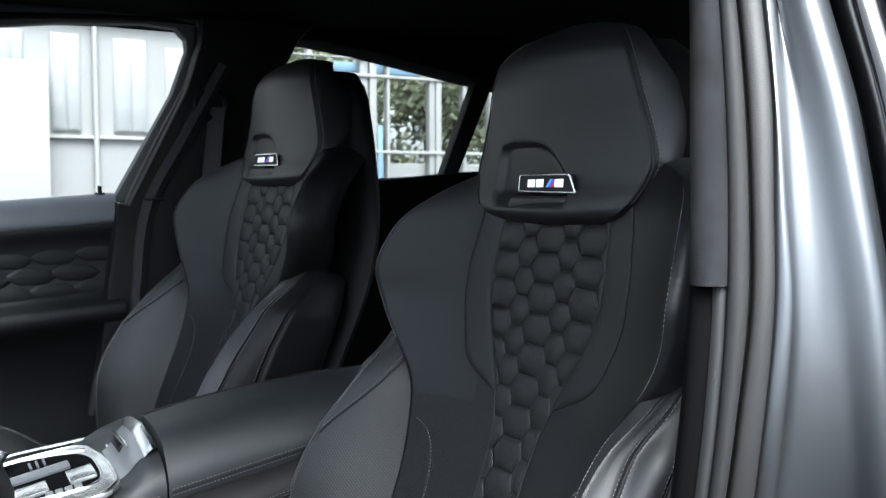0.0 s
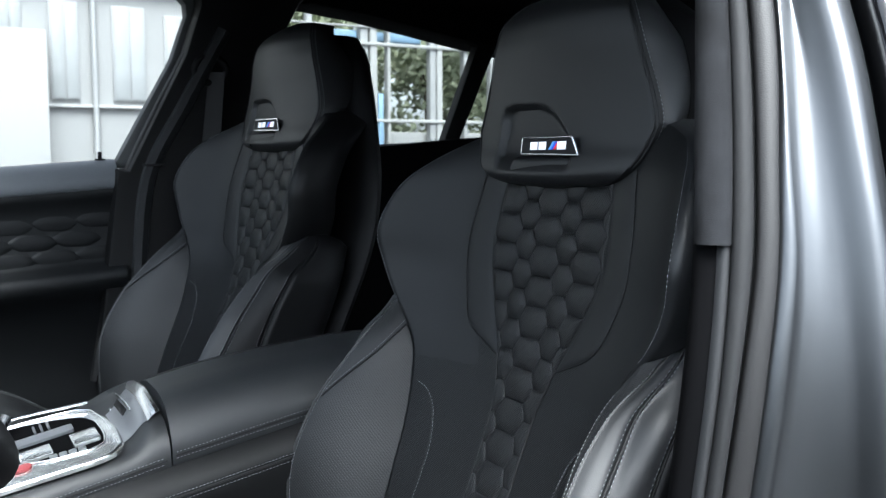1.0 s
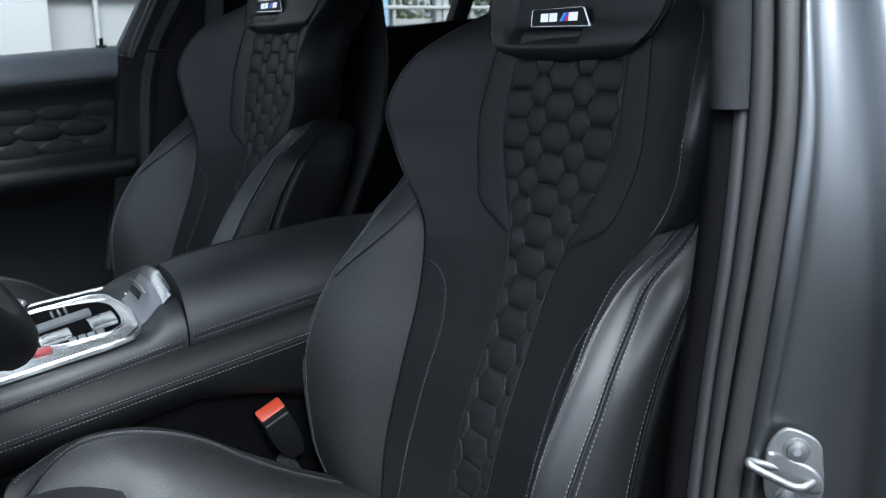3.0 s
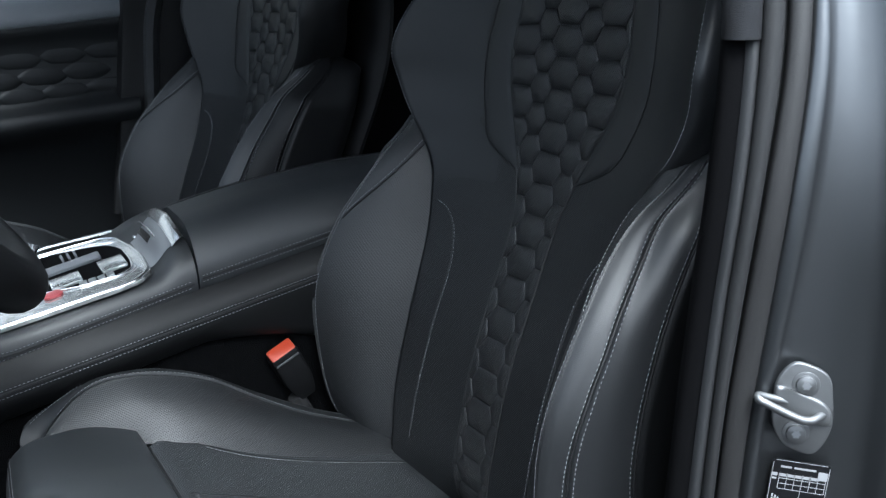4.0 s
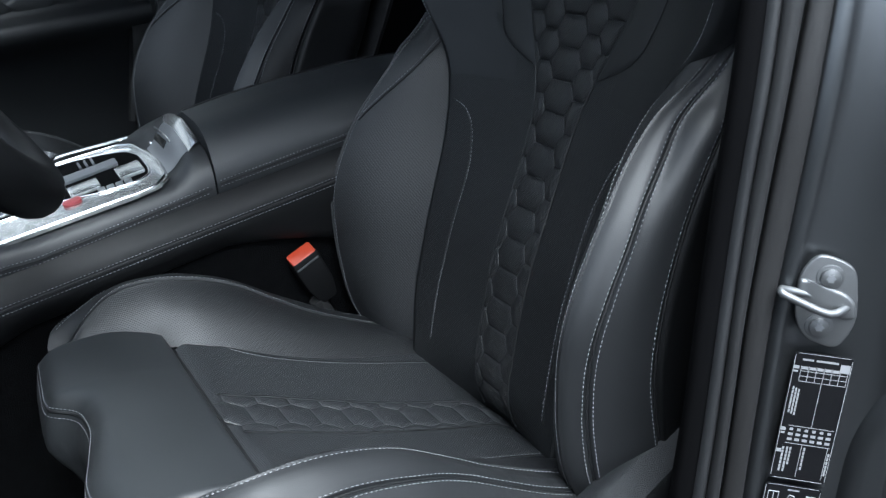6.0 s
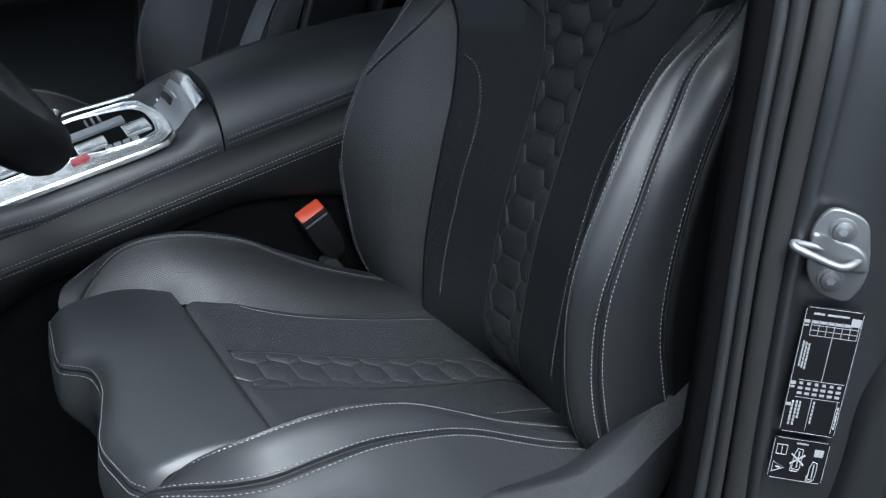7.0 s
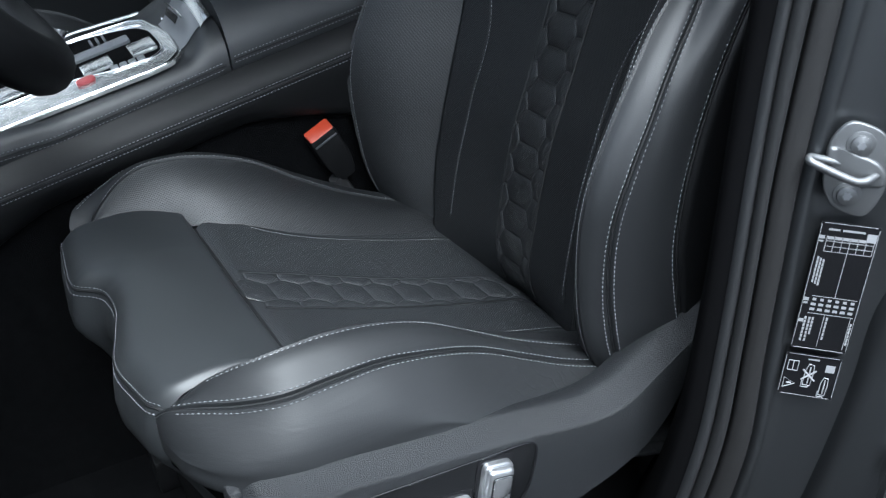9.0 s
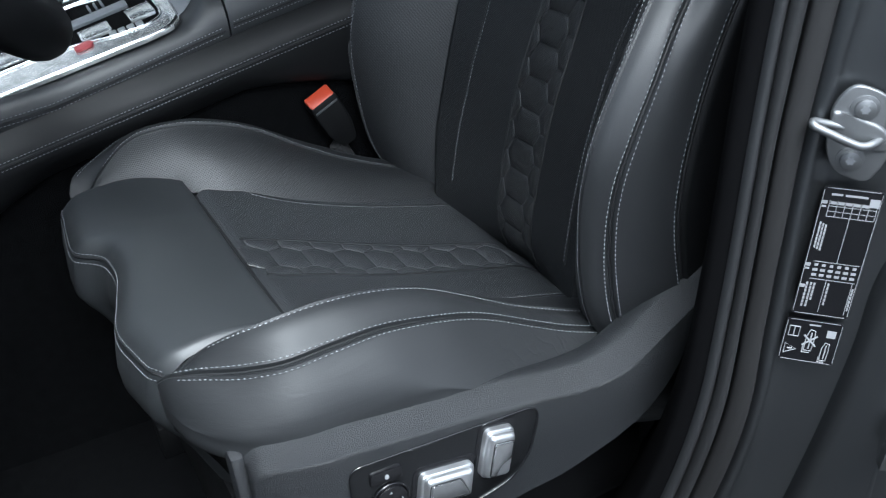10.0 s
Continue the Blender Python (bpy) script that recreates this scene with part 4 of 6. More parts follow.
def build_side_trim(seat, place):
    """Plastic cover on the door side with the seat switches."""
    top = lut([(-.595, .802), (-.586, .811), (-.566, .816), (-.542, .816), (-.517, .8145), (-.467, .807), (-.413, .800), (-.355, .790), (-.325, .784), (-.294, .778), (-.262, .775), (-.229, .783), (-.196, .802), (-.163, .821), (-.139, .834), (-.09, .86)])
    foot = lut([(-.60, .60), (-.45, .64), (-.373, .665), (-.309, .670), (-.276, .677), (-.242, .687), (-.208, .705), (-.174, .746), (-.155, .79), (-.13, .815), (-.09, .84)])
    rings = []
    for i in range(61):
        y = -.595 + (.595 - .09) * (i / 60) ** 1.15
        z, f = top(y), foot(y)
        t = min(1, (y + .595) / .075)
        w = .026 * (1 - t) ** 2.2
        f = min(f, z - .024)
        rings.append([place((.27, y, z - .012)), place((.288, y, z - .003)), place((.300 - w, y, z)), place((.304 - w, y, z - .0006)), place((.3262 - w, y, z - .0110)), place((.3280 - w, y, z - .0125)), place((.3285 - w, y, z - .0150)), place((.3275 - w, y, f * .5 + z * .5 - .01)), place((.326 - w, y, f + .004)), place((.322 - w, y, f)), place((.27, y, f))])
    trim = part("side_trim", capped(rings), M_PLASTIC, seat, "grained dark grey plastic side cover")
    fr = Matrix(((0, 0, 1, .3278), (1, 0, 0, 0), (0, 1, 0, 0), (0, 0, 0, 1)))
    fr = Matrix.Translation(place((0, 0, 0))) @ fr
    ol = soften([(-.524, .788), (-.347, .773), (-.341, .762), (-.352, .722), (-.374, .700), (-.46, .684), (-.526, .694)], .012, 5)
    panel = part("switch_panel", slab(ol, fr, .0018, .0008), M_FASCIA, trim, "satin black switch panel")
    ring = [fr @ Vector((a, b, .0018)) for a, b in ol]
    part("panel_edge", tube(ring, .0011, 6, closed=True), M_PIANO, panel)

    def switch(cy, cz, w, h, tilt, name, label):
        m = fr @ Matrix.Translation((cy, cz, .0015)) @ Matrix.Rotation(radians(tilt), 4, "Z")
        part("switch_well", slab(rounded(w + .010, h + .010, .008), m, .0012, .0004), M_PIANO, panel)
        sw = part(name, slab(rounded(w, h, .006), m, .008, .0020, 3), M_SATIN, panel, label)
        part("switch_top", slab(rounded(w * .90, h * .90, .005), m @ Matrix.Translation((0, 0, .0070)), .0073, .0050, 4), M_SATIN, sw)
        if h > w:
            lip = soften([(-w * .30, h * .30), (w * .34, h * .30), (w * .34, -h * .04), (w * .02, -h * .16), (-w * .10, -h * .36), (-w * .30, -h * .36)], .003, 3)
        else:
            lip = soften([(-w * .36, h * .28), (w * .16, h * .28), (w * .24, h * .06), (w * .36, -h * .30), (-w * .36, -h * .30)], .003, 3)
        part("switch_facet", slab(lip, m @ Matrix.Translation((0, 0, .0142)), .0012, .0006), M_CHROME, sw)
        part("switch_groove", tube([m @ Vector((a * 1.08, b * 1.08, .0143)) for a, b in lip], .0005, 5, closed=True), M_DARKPLASTIC, sw)
    switch(-.3895, .7455, .029, .050, -12, "backrest_switch", "silver upright backrest switch")
    switch(-.441, .735, .052, .032, -10, "cushion_switch", "silver lengthwise cushion switch")
    m = fr @ Matrix.Translation((-.4935, .769, .0015)) @ Matrix.Rotation(radians(-4), 4, "Z")
    b = part("mode_button", slab(rounded(.029, .013, .003), m, .004, .0012), M_PIANO, panel, "small black button with a white mark")
    part("button_mark", slab(rounded(.0035, .005, .0016), m @ Matrix.Translation((0, 0, .004)), .0003, 0), M_PRINT, b)
    m = fr @ Matrix.Translation((-.492, .741, .0015))
    part("button_ring", tube([m @ Vector((.0165 * math.cos(a), .0165 * math.sin(a), .002)) for a in [2 * math.pi * k / 28 for k in range(28)]], .0012, 6, closed=True), M_PIANO, panel)
    k = part("lumbar_button", slab(rounded(.030, .030, .0149, 8), m, .005, .0015), M_PIANO, panel, "round black four-way button")
    for a in range(4):
        part("button_mark", slab([(-.0015, .009), (.0015, .009), (0, .0105)], m @ Matrix.Translation((0, 0, .005)) @ Matrix.Rotation(a * math.pi / 2, 4, "Z"), .0003, 0), M_PRINT, k)


build_seat(1, Matrix(), Matrix(), "black leather sports seat with quilted middle beside the open door")
turn = Matrix.Rotation(radians(2.5), 4, "Z")
lean = Matrix.Rotation(radians(-3), 4, "X")
badge_at = Matrix.Translation((-.797, -.050, 1.429))
reclined = badge_at @ turn @ lean @ Matrix.Translation((0, 0, -1.38))
hip = reclined @ Vector((0, -.15, .75))
upright = Matrix.Translation(hip) @ turn @ Matrix.Translation((0, .15, -.75))
build_seat(-1, reclined, upright, "black leather sports seat with quilted middle on the passenger side", full=False)


def build_buckle(at, label):
    at = Vector(at)
    th = thing("seatbelt_buckle", at + Vector((0, .03, -.09)), label, "seat belt buckle")
    fr = facing(at, (0, .90, .42), (0, -.25, .97))
    body = soften([(-.021, .0), (.021, .0), (.020, -.05), (.012, -.078), (-.012, -.078), (-.020, -.05)], .006, 3)
    b = part("buckle_body", slab(body, fr @ Matrix.Translation((0, 0, -.012)), .024, .004), M_DARKPLASTIC, th, "black plastic buckle body")
    part("release_button", slab(rounded(.038, .019, .003), fr @ Matrix.Translation((0, -.003, .004)) @ Matrix.Rotation(radians(-52), 4, "X") @ Matrix.Translation((0, .004, 0)), .006, .0015), M_ORANGE, b, "orange release button")
    part("tongue_slot", slab(rounded(.036, .003, .001), fr @ Matrix.Translation((0, -.0115, .0118)), .0012, .0004), M_STEEL, b)
    part("stalk", tube([at + Vector((0, .016, -.07)), at + Vector((0, .03, -.10)), at + Vector((.005, .045, -.14))], .012, 8), M_WEB, th, "black stalk")


build_buckle((-.268, -.295, .868), "black seat belt buckle with an orange button beside the driver's seat")


# ---- the centre console ----
def build_console():
    th = thing("centre_console", (-.40, -.40, .50), "leather covered centre console with stitched sides and chrome trimmed switch panel", "car console")
    up = lambda y: .982 + .205 * (y + .40)          # upper stitch line on the driver's side
    hump = lambda y, far=0.0: .040 / (1 + math.exp(-(y + .424 + .030 * far) / (.0062 + .012 * far)))
    rows = []
    ys = [-1.0 + .54 * i / 36 for i in range(36)] + [-.46 + (.46 - .392) * i / 26 for i in range(27)]
    for y in ys:
        zs_ = .982 + .205 * (y + .40) if y > -.62 else .937 + .08 * (y + .62)
        zt = zs_ + .026
        h = hump(y)
        cx = -.40
        half = [(0.0, zt + h * .93), (.04, zt + h * .80), (.065, zt + h * .68), (.083, zt + h * .53 + .001), (.095, zt + h * .38), (.103, zt + h * .24 - .003), (.109, zt + h * .10 - .010), (.1115, zt - .022), (.1115, zt - .034), (.107, zt - .044), (.099, zt - .052), (.096, .60)]
        pts = [Vector((cx + a, y, b - .10 * a * (b > .9))) for a, b in half]
        g = hump(y, 1.0)
        far = [(0.0, zt + h * .93), (.04, zt + h * .80), (.075, zt + h * .45 + g * .3), (.094, zt + g * .6), (.102, zt + g * .4), (.108, zt - .010), (.1105, zt - .022), (.111, zt - .035), (.112, zt - .048), (.1135, .60)]
        left = [Vector((cx - a, y, b + .10 * a * (b > .9))) for a, b in far[:0:-1]]
        rows.append(left + pts)
    body = part("console_body", sheet(rows), M_FLANK, th, "black leather console flank")
    # closing face towards the rest
    last = rows[-1]
    me = bpy.data.meshes.new("end")
    me.from_pydata([tuple(q) for q in last], [], [tuple(range(len(last)))])
    part("console_end", me, M_SEAM, th)
    out = (1, 0, .2)
    for dz in (.0042, -.0042):
        pts = [Vector((-.2885 if dz > 0 else -.2878, y, (.982 + .205 * (y + .40) if y > -.62 else .937 + .08 * (y + .62)) - .004 + dz)) for y in np.linspace(-.95, -.398, 80)]
        part("stitching", stitches(pts, out), M_THREAD, body)
    pts = [Vector((-.2884, y, (.982 + .205 * (y + .40) if y > -.62 else .937 + .08 * (y + .62)) - .004)) for y in np.linspace(-.98, -.397, 60)]
    part("seam", tube(pts, .0016, 6), M_SEAM, body)

    # armrest of two lids
    cz = lut([(-.388, 1.056), (-.34, 1.066), (-.285, 1.075), (-.191, 1.085), (-.137, 1.090), (-.03, 1.092)])
    for s, nm in ((1, "driver"), (-1, "passenger")):
        rings = []
        for i in range(25):
            y = -.388 + (.388 - .01) * i / 24
            z = cz(y)
            e = .983 + .172 * (y + .388)
            a0 = -.0285 if s > 0 else .0315          # the joint between the lids lies off the middle
            prof = [(a0, z - .03), (a0, z - .002), (a0 + .0025, z), (.036 if s < 0 else .03, z - .003), (.055, z - .008), (.072, z - .016), (.087, z - .031), (.097, z - .048), (.1025, e + .014), (.1045, e + .002), (.105, e - .010), (.1035, e - .018), (.096, e - .027), (.05, e - .03)]
            rings.append([Vector((-.40 + s * a, y, b)) for a, b in prof])
        lid = part("armrest_lid", capped(rings), M_LEATHER_LIT, th, "padded black leather armrest lid")
        for dz in (.0038, -.0038):
            pts = [Vector((-.40 + s * (.1046 if dz > 0 else .1054), y, .979 + .170 * (y + .40) + dz)) for y in np.linspace(-.384, -.03, 60)]
            part("stitching", stitches(pts, (s, 0, .2)), M_THREAD, lid)
        pts = [Vector((-.40 + s * .1050, y, .979 + .170 * (y + .40))) for y in np.linspace(-.384, -.03, 40)]
        part("seam", tube(pts, .0016, 6), M_SEAM, lid)
    part("lid_joint", tube([Vector((-.430, y, cz(y) + .0002)) for y in np.linspace(-.386, -.015, 30)], .0017, 6), M_SEAM, th)
    # core under the lids
    part("console_core", block((-.49, -.39, .60), (-.31, .02, 1.00), .006), M_SEAM, th)
    # knee ledge along the driver's side
    rows = []
    for i in range(61):
        y = -1.0 + .99 * i / 60
        z = .9525 + .178 * (y + .40)
        lo = .905 - .9 * (y + .42) ** 2 if y < -.42 else .905 - .75 * (y + .42) ** 2
        lo = min(lo, z - .05)
        rows.append([Vector((-.289, y, z + .016)), Vector((-.283, y, z + .011)), Vector((-.273, y, z)), Vector((-.267, y, z - .010)), Vector((-.2645, y, z - .022)), Vector((-.264, y, z - .034)), Vector((-.268, y, lo + .012)), Vector((-.271, y, lo)), Vector((-.279, y, lo - .004)), Vector((-.292, y, lo - .004))])
    # near-black tone paints the shade under the console's overhang
    ledge = part("side_ledge", sheet(rows), M_BLACK_AND_SHADE, th, "stitched leather ledge beside the console")
    for dz, dx in ((-.0130, .0012), (-.0214, .0024)):
        pts = [Vector((-.266 + dx + (.002 if dz < -.02 else 0), y, .9525 + .172 * (y + .40) + dz)) for y in np.linspace(-.98, -.1, 90)]
        part("stitching", stitches(pts, (1, 0, .3)), M_THREAD, ledge)
    part("seam", tube([Vector((-.2645, y, .9525 + .172 * (y + .40) - .0172)) for y in np.linspace(-.98, -.1, 60)], .0016, 6), M_SEAM, ledge)
    # carpet flank below
    rows = [[Vector((-.283 + (.004 * math.sin(9 * y)), y, z)) for z in np.linspace(.905, .45, 12)] for y in np.linspace(-1.0, .3, 30)]
    part("carpet_flank", sheet(rows), M_CARPET, th, "black carpet on the tunnel side")

    # switch panel with chrome frame, following the sloped top
    slope = math.atan(.205)
    fr = facing((-.40, -.52, .9862), (1, 0, -.10), (0, math.cos(slope), math.sin(slope)))
    outer = soften([(-.104, -.36), (.082, -.36), (.089, -.16), (.093, -.097), (.097, -.03), (.101, .032), (.098, .062), (.078, .080), (.02, .084), (-.03, .078), (-.074, .070), (-.092, .050), (-.104, -.02)], .007, 4)
    pan = part("switch_panel", slab(outer, fr, .005, .0015), M_TRIM, th, "glossy patterned panel framed in chrome")
    rim = [fr @ Vector((a - .0035 * (1 if a > 0 else -1), b - .003, .0045)) for a, b in outer]
    part("chrome_frame", tube(rim, .0036, 8, closed=True, flat=.6), M_CHROME, pan, "chrome frame")
    part("chrome_strip", tube([fr @ Vector(q) for q in ((-.120, -.20, .010), (-.112, -.02, .010), (-.098, .040, .010), (-.088, .068, .011))], .0026, 8), M_CHROME, th, "thin chrome strip")
    inner = soften([(-.098, -.33), (.018, -.33), (.026, -.10), (.039, -.04), (.055, -.008), (.064, .042), (.056, .061), (.024, .066), (-.026, .065), (-.056, .052), (-.075, .02), (-.092, -.025)], .010, 5)
    # flat near-black plate paints the shade of a deep cavity
    rec = part("recess", slab(inner, fr @ Matrix.Translation((0, 0, .0046)), .0012, .0004), M_HEADLINER, pan, "near-black plate in place of a shaded recess")
    part("chrome_frame", tube([fr @ Vector((a, b, .006)) for a, b in inner], .0021, 8, closed=True), M_CHROME, rec)

    def key(x, y, w, h, mat, name, label="", thick=.004, r=.003):
        return part(name, slab(rounded(w, h, min(r, w * .45, h * .45)), fr @ Matrix.Translation((x, y, .0055)), thick, .0009), mat, rec, label)
    key(-.024, -.010, .022, .090, M_SILVER, "bridge_bar", "silver bar across the recess", .005)
    key(.022, .042, .040, .034, M_TRIM, "bridge_plate", "", .005)
    key(.024, -.020, .034, .040, M_TRIM, "lever_plate", "", .0045)
    for i in range(4):
        key(.050 + .0015 * i, -.002 + .0115 * i, .010, .0095, M_SATIN, "mode_key", "", .004, .002)
    key(.052, -.041, .017, .024, M_RED, "start_button", "red start button", .004, .008)
    key(-.006, -.115, .040, .08, M_TRIM, "key_row", "", .004)
    for i in range(3):
        key(-.016 + .014 * i, -.090, .010, .020, M_DARKPLASTIC, "row_key", "", .006, .002)
    lev = part("gear_lever", tube([fr @ Vector((-.062, -.055, .0)), fr @ Vector((-.062, -.055, .012)), fr @ Vector((-.066, -.048, .030)), fr @ Vector((-.070, -.042, .038))], lambda t: .009 + .006 * t * t, 12), M_CHROME, pan, "short chrome and leather gear lever")
    for i in range(3):
        key(-.058, -.010 + .009 * i, .022, .003, M_SILVER, "lever_key", "", .004, .001)
    # chrome arch and handle on the hump in front of the armrest
    def crown(y, t, lift):
        zt = .982 + .205 * (y + .40) + .026
        h = hump(y)
        w = lut([(0, .93), (.43, .80), (.69, .68), (.88, .53), (1.0, .40)])(abs(t))
        return Vector((-.40 + .094 * t, y, zt + h * w - .0094 * t + lift))
    arch = []
    for i in range(25):
        t = -.97 + 1.72 * i / 24
        arch.append([crown(y, t, d) for y, d in ((-.4145, -.006), (-.4125, -.0015), (-.409, .0020), (-.405, .0045), (-.400, .0066), (-.3955, .0068), (-.3930, .0042), (-.3922, -.012))])
    part("chrome_arch", sheet(arch), M_CHROME, th, "satin chrome arch in front of the armrest")
    face = [[crown(-.410 - .030 * (k / 10), -.97 + (1.70 - .06 * k / 10) * i / 18, .0014) for k in range(11)] for i in range(19)]
    part("arch_face", sheet(face), M_FACE, th, "dark silver sloping face")
    slot = [[crown(-.4225 - .0055 * (k / 4), -.60 + .66 * i / 12, .0019) for k in range(5)] for i in range(13)]
    part("handle_recess", sheet(slot), M_PIANO, th)
    part("handle_bar", tube([crown(-.4205, -.80 + 1.02 * i / 12, .003) for i in range(13)], .0017, 8), M_CHROME, th, "thin chrome handle")
    # small chrome piece added in place of a bright reflection
    part("glint_lug", block((-.456, -.4345, 1.004), (-.447, -.4300, 1.016), .002), M_CHROME, th)


build_console()


# ---- the steering wheel ----
def build_wheel():
    th = thing("steering_wheel", (0, -.78, 1.18), "black leather steering wheel seen at its lower edge", "steering wheel")
    low = Vector((0.0, -.629, 1.104))
    upv = Vector((0, -.62, .785)).normalized()
    c = low + upv * .178
    ax = Vector((1, 0, 0))
    pts = [c + (ax * math.cos(a) + upv * math.sin(a)) * .178 for a in [2 * math.pi * i / 72 for i in range(72)]]
    part("rim", tube(pts, .024, 16, closed=True), M_BLACK_AND_SHADE, th, "thick black leather rim")
    n = ax.cross(upv)
    part("hub", tube([c - n * .03, c + n * .02], .06, 20), M_DARKPLASTIC, th, "black hub")
    for a in (0, 180, 270):
        d = ax * math.cos(radians(a)) + upv * math.sin(radians(a))
        part("spoke", tube([c + d * .05, c + d * .165], .016, 10, flat=.5), M_DARKPLASTIC, th)
    part("column", tube([c - n * .02 if n.y > 0 else c + n * .02, c + (Vector((0, -.785, -.62)) * .35)], .035, 14), M_DARKPLASTIC, th)


build_wheel()


# ---- the pillar behind the open door ----
PILLAR_AT = Vector((.463, -.15, 0))
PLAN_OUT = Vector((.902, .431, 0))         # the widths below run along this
PILLAR_OUT = Vector((.66, .751, 0))        # along the face, towards the outside of the car
PILLAR_FACE = Vector((.751, -.66, 0))      # out of the face, towards the door opening
# camera's eye point, about which the pillar is shaped to fit the view
SIGHT_POINT = Vector((.90, -.703, 1.345))
PZ = (1.72, 1.60, 1.51, 1.43, 1.36, 1.29, 1.20, 1.10, 1.02, .94, .86, .76, .66, .60, .50)
LINES = [
    (-.087, -.078, -.072, -.070, -.0687, -.068, -.0735, -.084, -.092, -.099, -.107, -.121, -.150, -.176, -.23),
    (-.075, -.063, -.053, -.046, -.0425, -.042, -.047, -.058, -.065, -.071, -.078, -.090, -.115, -.135, -.19),
    (-.062, -.050, -.039, -.030, -.0255, -.024, -.032, -.044, -.053, -.059, -.065, -.075, -.100, -.121, -.17),
    (-.048, -.035, -.023, -.013, -.010, -.008, -.014, -.025, -.0345, -.041, -.047, -.054, -.078, -.100, -.15),
    (-.043, -.030, -.018, -.009, -.003, .003, -.001, -.013, -.025, -.0315, -.037, -.045, -.066, -.085, -.13),
    (-.030, -.008, .014, .037, .051, .063, .072, .076, .076, .074, .070, .066, .060, .054, .05),
]
PL = [lut(list(zip(PZ, row))) for row in LINES]


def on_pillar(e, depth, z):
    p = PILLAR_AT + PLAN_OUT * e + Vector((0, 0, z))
    flat = Vector((SIGHT_POINT.x, SIGHT_POINT.y, z))
    # slid along the sight line onto the turned face; top and foot pushed back
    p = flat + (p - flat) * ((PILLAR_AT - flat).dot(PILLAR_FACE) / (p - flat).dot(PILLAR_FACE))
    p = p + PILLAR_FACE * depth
    return p + (p - SIGHT_POINT) * (1.0 * max(0, z - 1.14) ** 2 + .40 * max(0, .95 - z) ** 2)


def build_pillar():
    th = thing("door_pillar", (.46, -.12, .45), "grey metallic painted door pillar with rubber seals and a steel door striker", "car pillar")
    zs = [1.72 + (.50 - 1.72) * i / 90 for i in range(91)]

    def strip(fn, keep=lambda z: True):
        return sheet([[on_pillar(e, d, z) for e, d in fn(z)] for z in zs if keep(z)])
    # trim panels on the cabin side
    def trim(z, fat):
        a, b = PL[0](z), PL[1](z)
        return [(a + .03, -.16), (a + .004, -.07), (a - .001, -.012 + fat), (a + .001, -.003 + fat), (a + .006, .0025 + fat), ((a + b) / 2, .005 + fat), (b - .004, .004 + fat), (b, -.001 + fat), (b + .002, -.012)]
    part("upper_trim", strip(lambda z: trim(z, .003), lambda z: z > 1.292), M_SUEDE, th, "dark grey suede upper trim")
    def flank(z):
        a, b = PL[0](z), PL[1](z)
        c = a + (b - a) * .62
        return [(a + .03, -.16), (a + .004, -.07), (a, -.014), (a + .002, -.006), (a + .006, -.004), (c - .003, -.002), (c, -.003)]

    def lip(z):
        a, b = PL[0](z), PL[1](z)
        c = a + (b - a) * .62
        return [(c - .001, -.008), (c, -.001), (c + .003, .002), (b - .004, .0035), (b, -.001), (b + .002, -.012)]
    part("lower_trim", strip(flank, lambda z: z < 1.30), M_HEADLINER, th, "black lower trim")
    part("trim_lip", strip(lip, lambda z: z < 1.30), M_GRIT, th, "grained dark grey edge of the lower trim")

    def roundstrip(i0, i1, rise, base, lo=0.0, hi=1.0, n=9):
        def fn(z):
            a, b = PL[i0](z), PL[i1](z)
            a, b = a + (b - a) * lo, a + (b - a) * hi
            return [(a - .0002, base - .012)] + [(a + (b - a) * k / n, base + rise * math.sin(math.pi * k / n) ** .7) for k in range(n + 1)] + [(b + .0002, base - .012)]
        return fn
    part("inner_seal", strip(roundstrip(1, 2, .0045, .003, .04, .86)), M_FLOCK, th, "flocked grey inner door seal")
    part("seal_groove", strip(lambda z: [(PL[1](z) + .001, -.009), (PL[2](z) + .004, -.009)]), M_DARKPLASTIC, th)
    part("outer_seal", strip(roundstrip(2, 3, .0030, .003, .06, .99)), M_RUBBER, th, "grey rubber outer door seal")

    def paint(z):
        a, b, c = PL[3](z), PL[4](z), PL[5](z)
        out = [(a - .003, -.010), (a + .0005, -.001), (a + .002, .0015), ((a + b) / 2, .003), (b - .001, .0035), (b + .002, .001), (b + .006, -.0035)]
        ridge = c - .027
        for k in range(1, 9):
            t = k / 9
            out.append((b + .006 + (ridge - b - .006) * t, -.0035 - .0025 * math.sin(math.pi * t)))
        # rolled outer edge
        for k in range(9):
            t = k / 8
            out.append((ridge + .032 * t, -.0035 + .0105 * math.sin(math.pi * .5 * min(1, t * 1.5)) ** 1.3 - .010 * max(0, t - .62) ** 2 / .14))
        out += [(c + .008, -.006), (c + .009, -.06)]
        return out
    skin = part("painted_face", strip(paint), M_PAINT, th, "grey metallic painted sheet metal")
    # pressed edge that runs down from the outer corner to the sill
    crease = lut([(.97, .062), (.914, .039), (.836, .028), (.789, .020), (.704, .002), (.62, -.02), (.52, -.06)])
    part("pressed_edge", strip(lambda z: [(crease(z) - .004, -.006), (crease(z), .0012), (crease(z) + .012, .0040), (crease(z) + .05, .0065), (crease(z) + .09, .006)], lambda z: z < .965), M_PAINT, th)

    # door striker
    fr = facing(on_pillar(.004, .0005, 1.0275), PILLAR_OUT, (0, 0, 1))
    m = fr
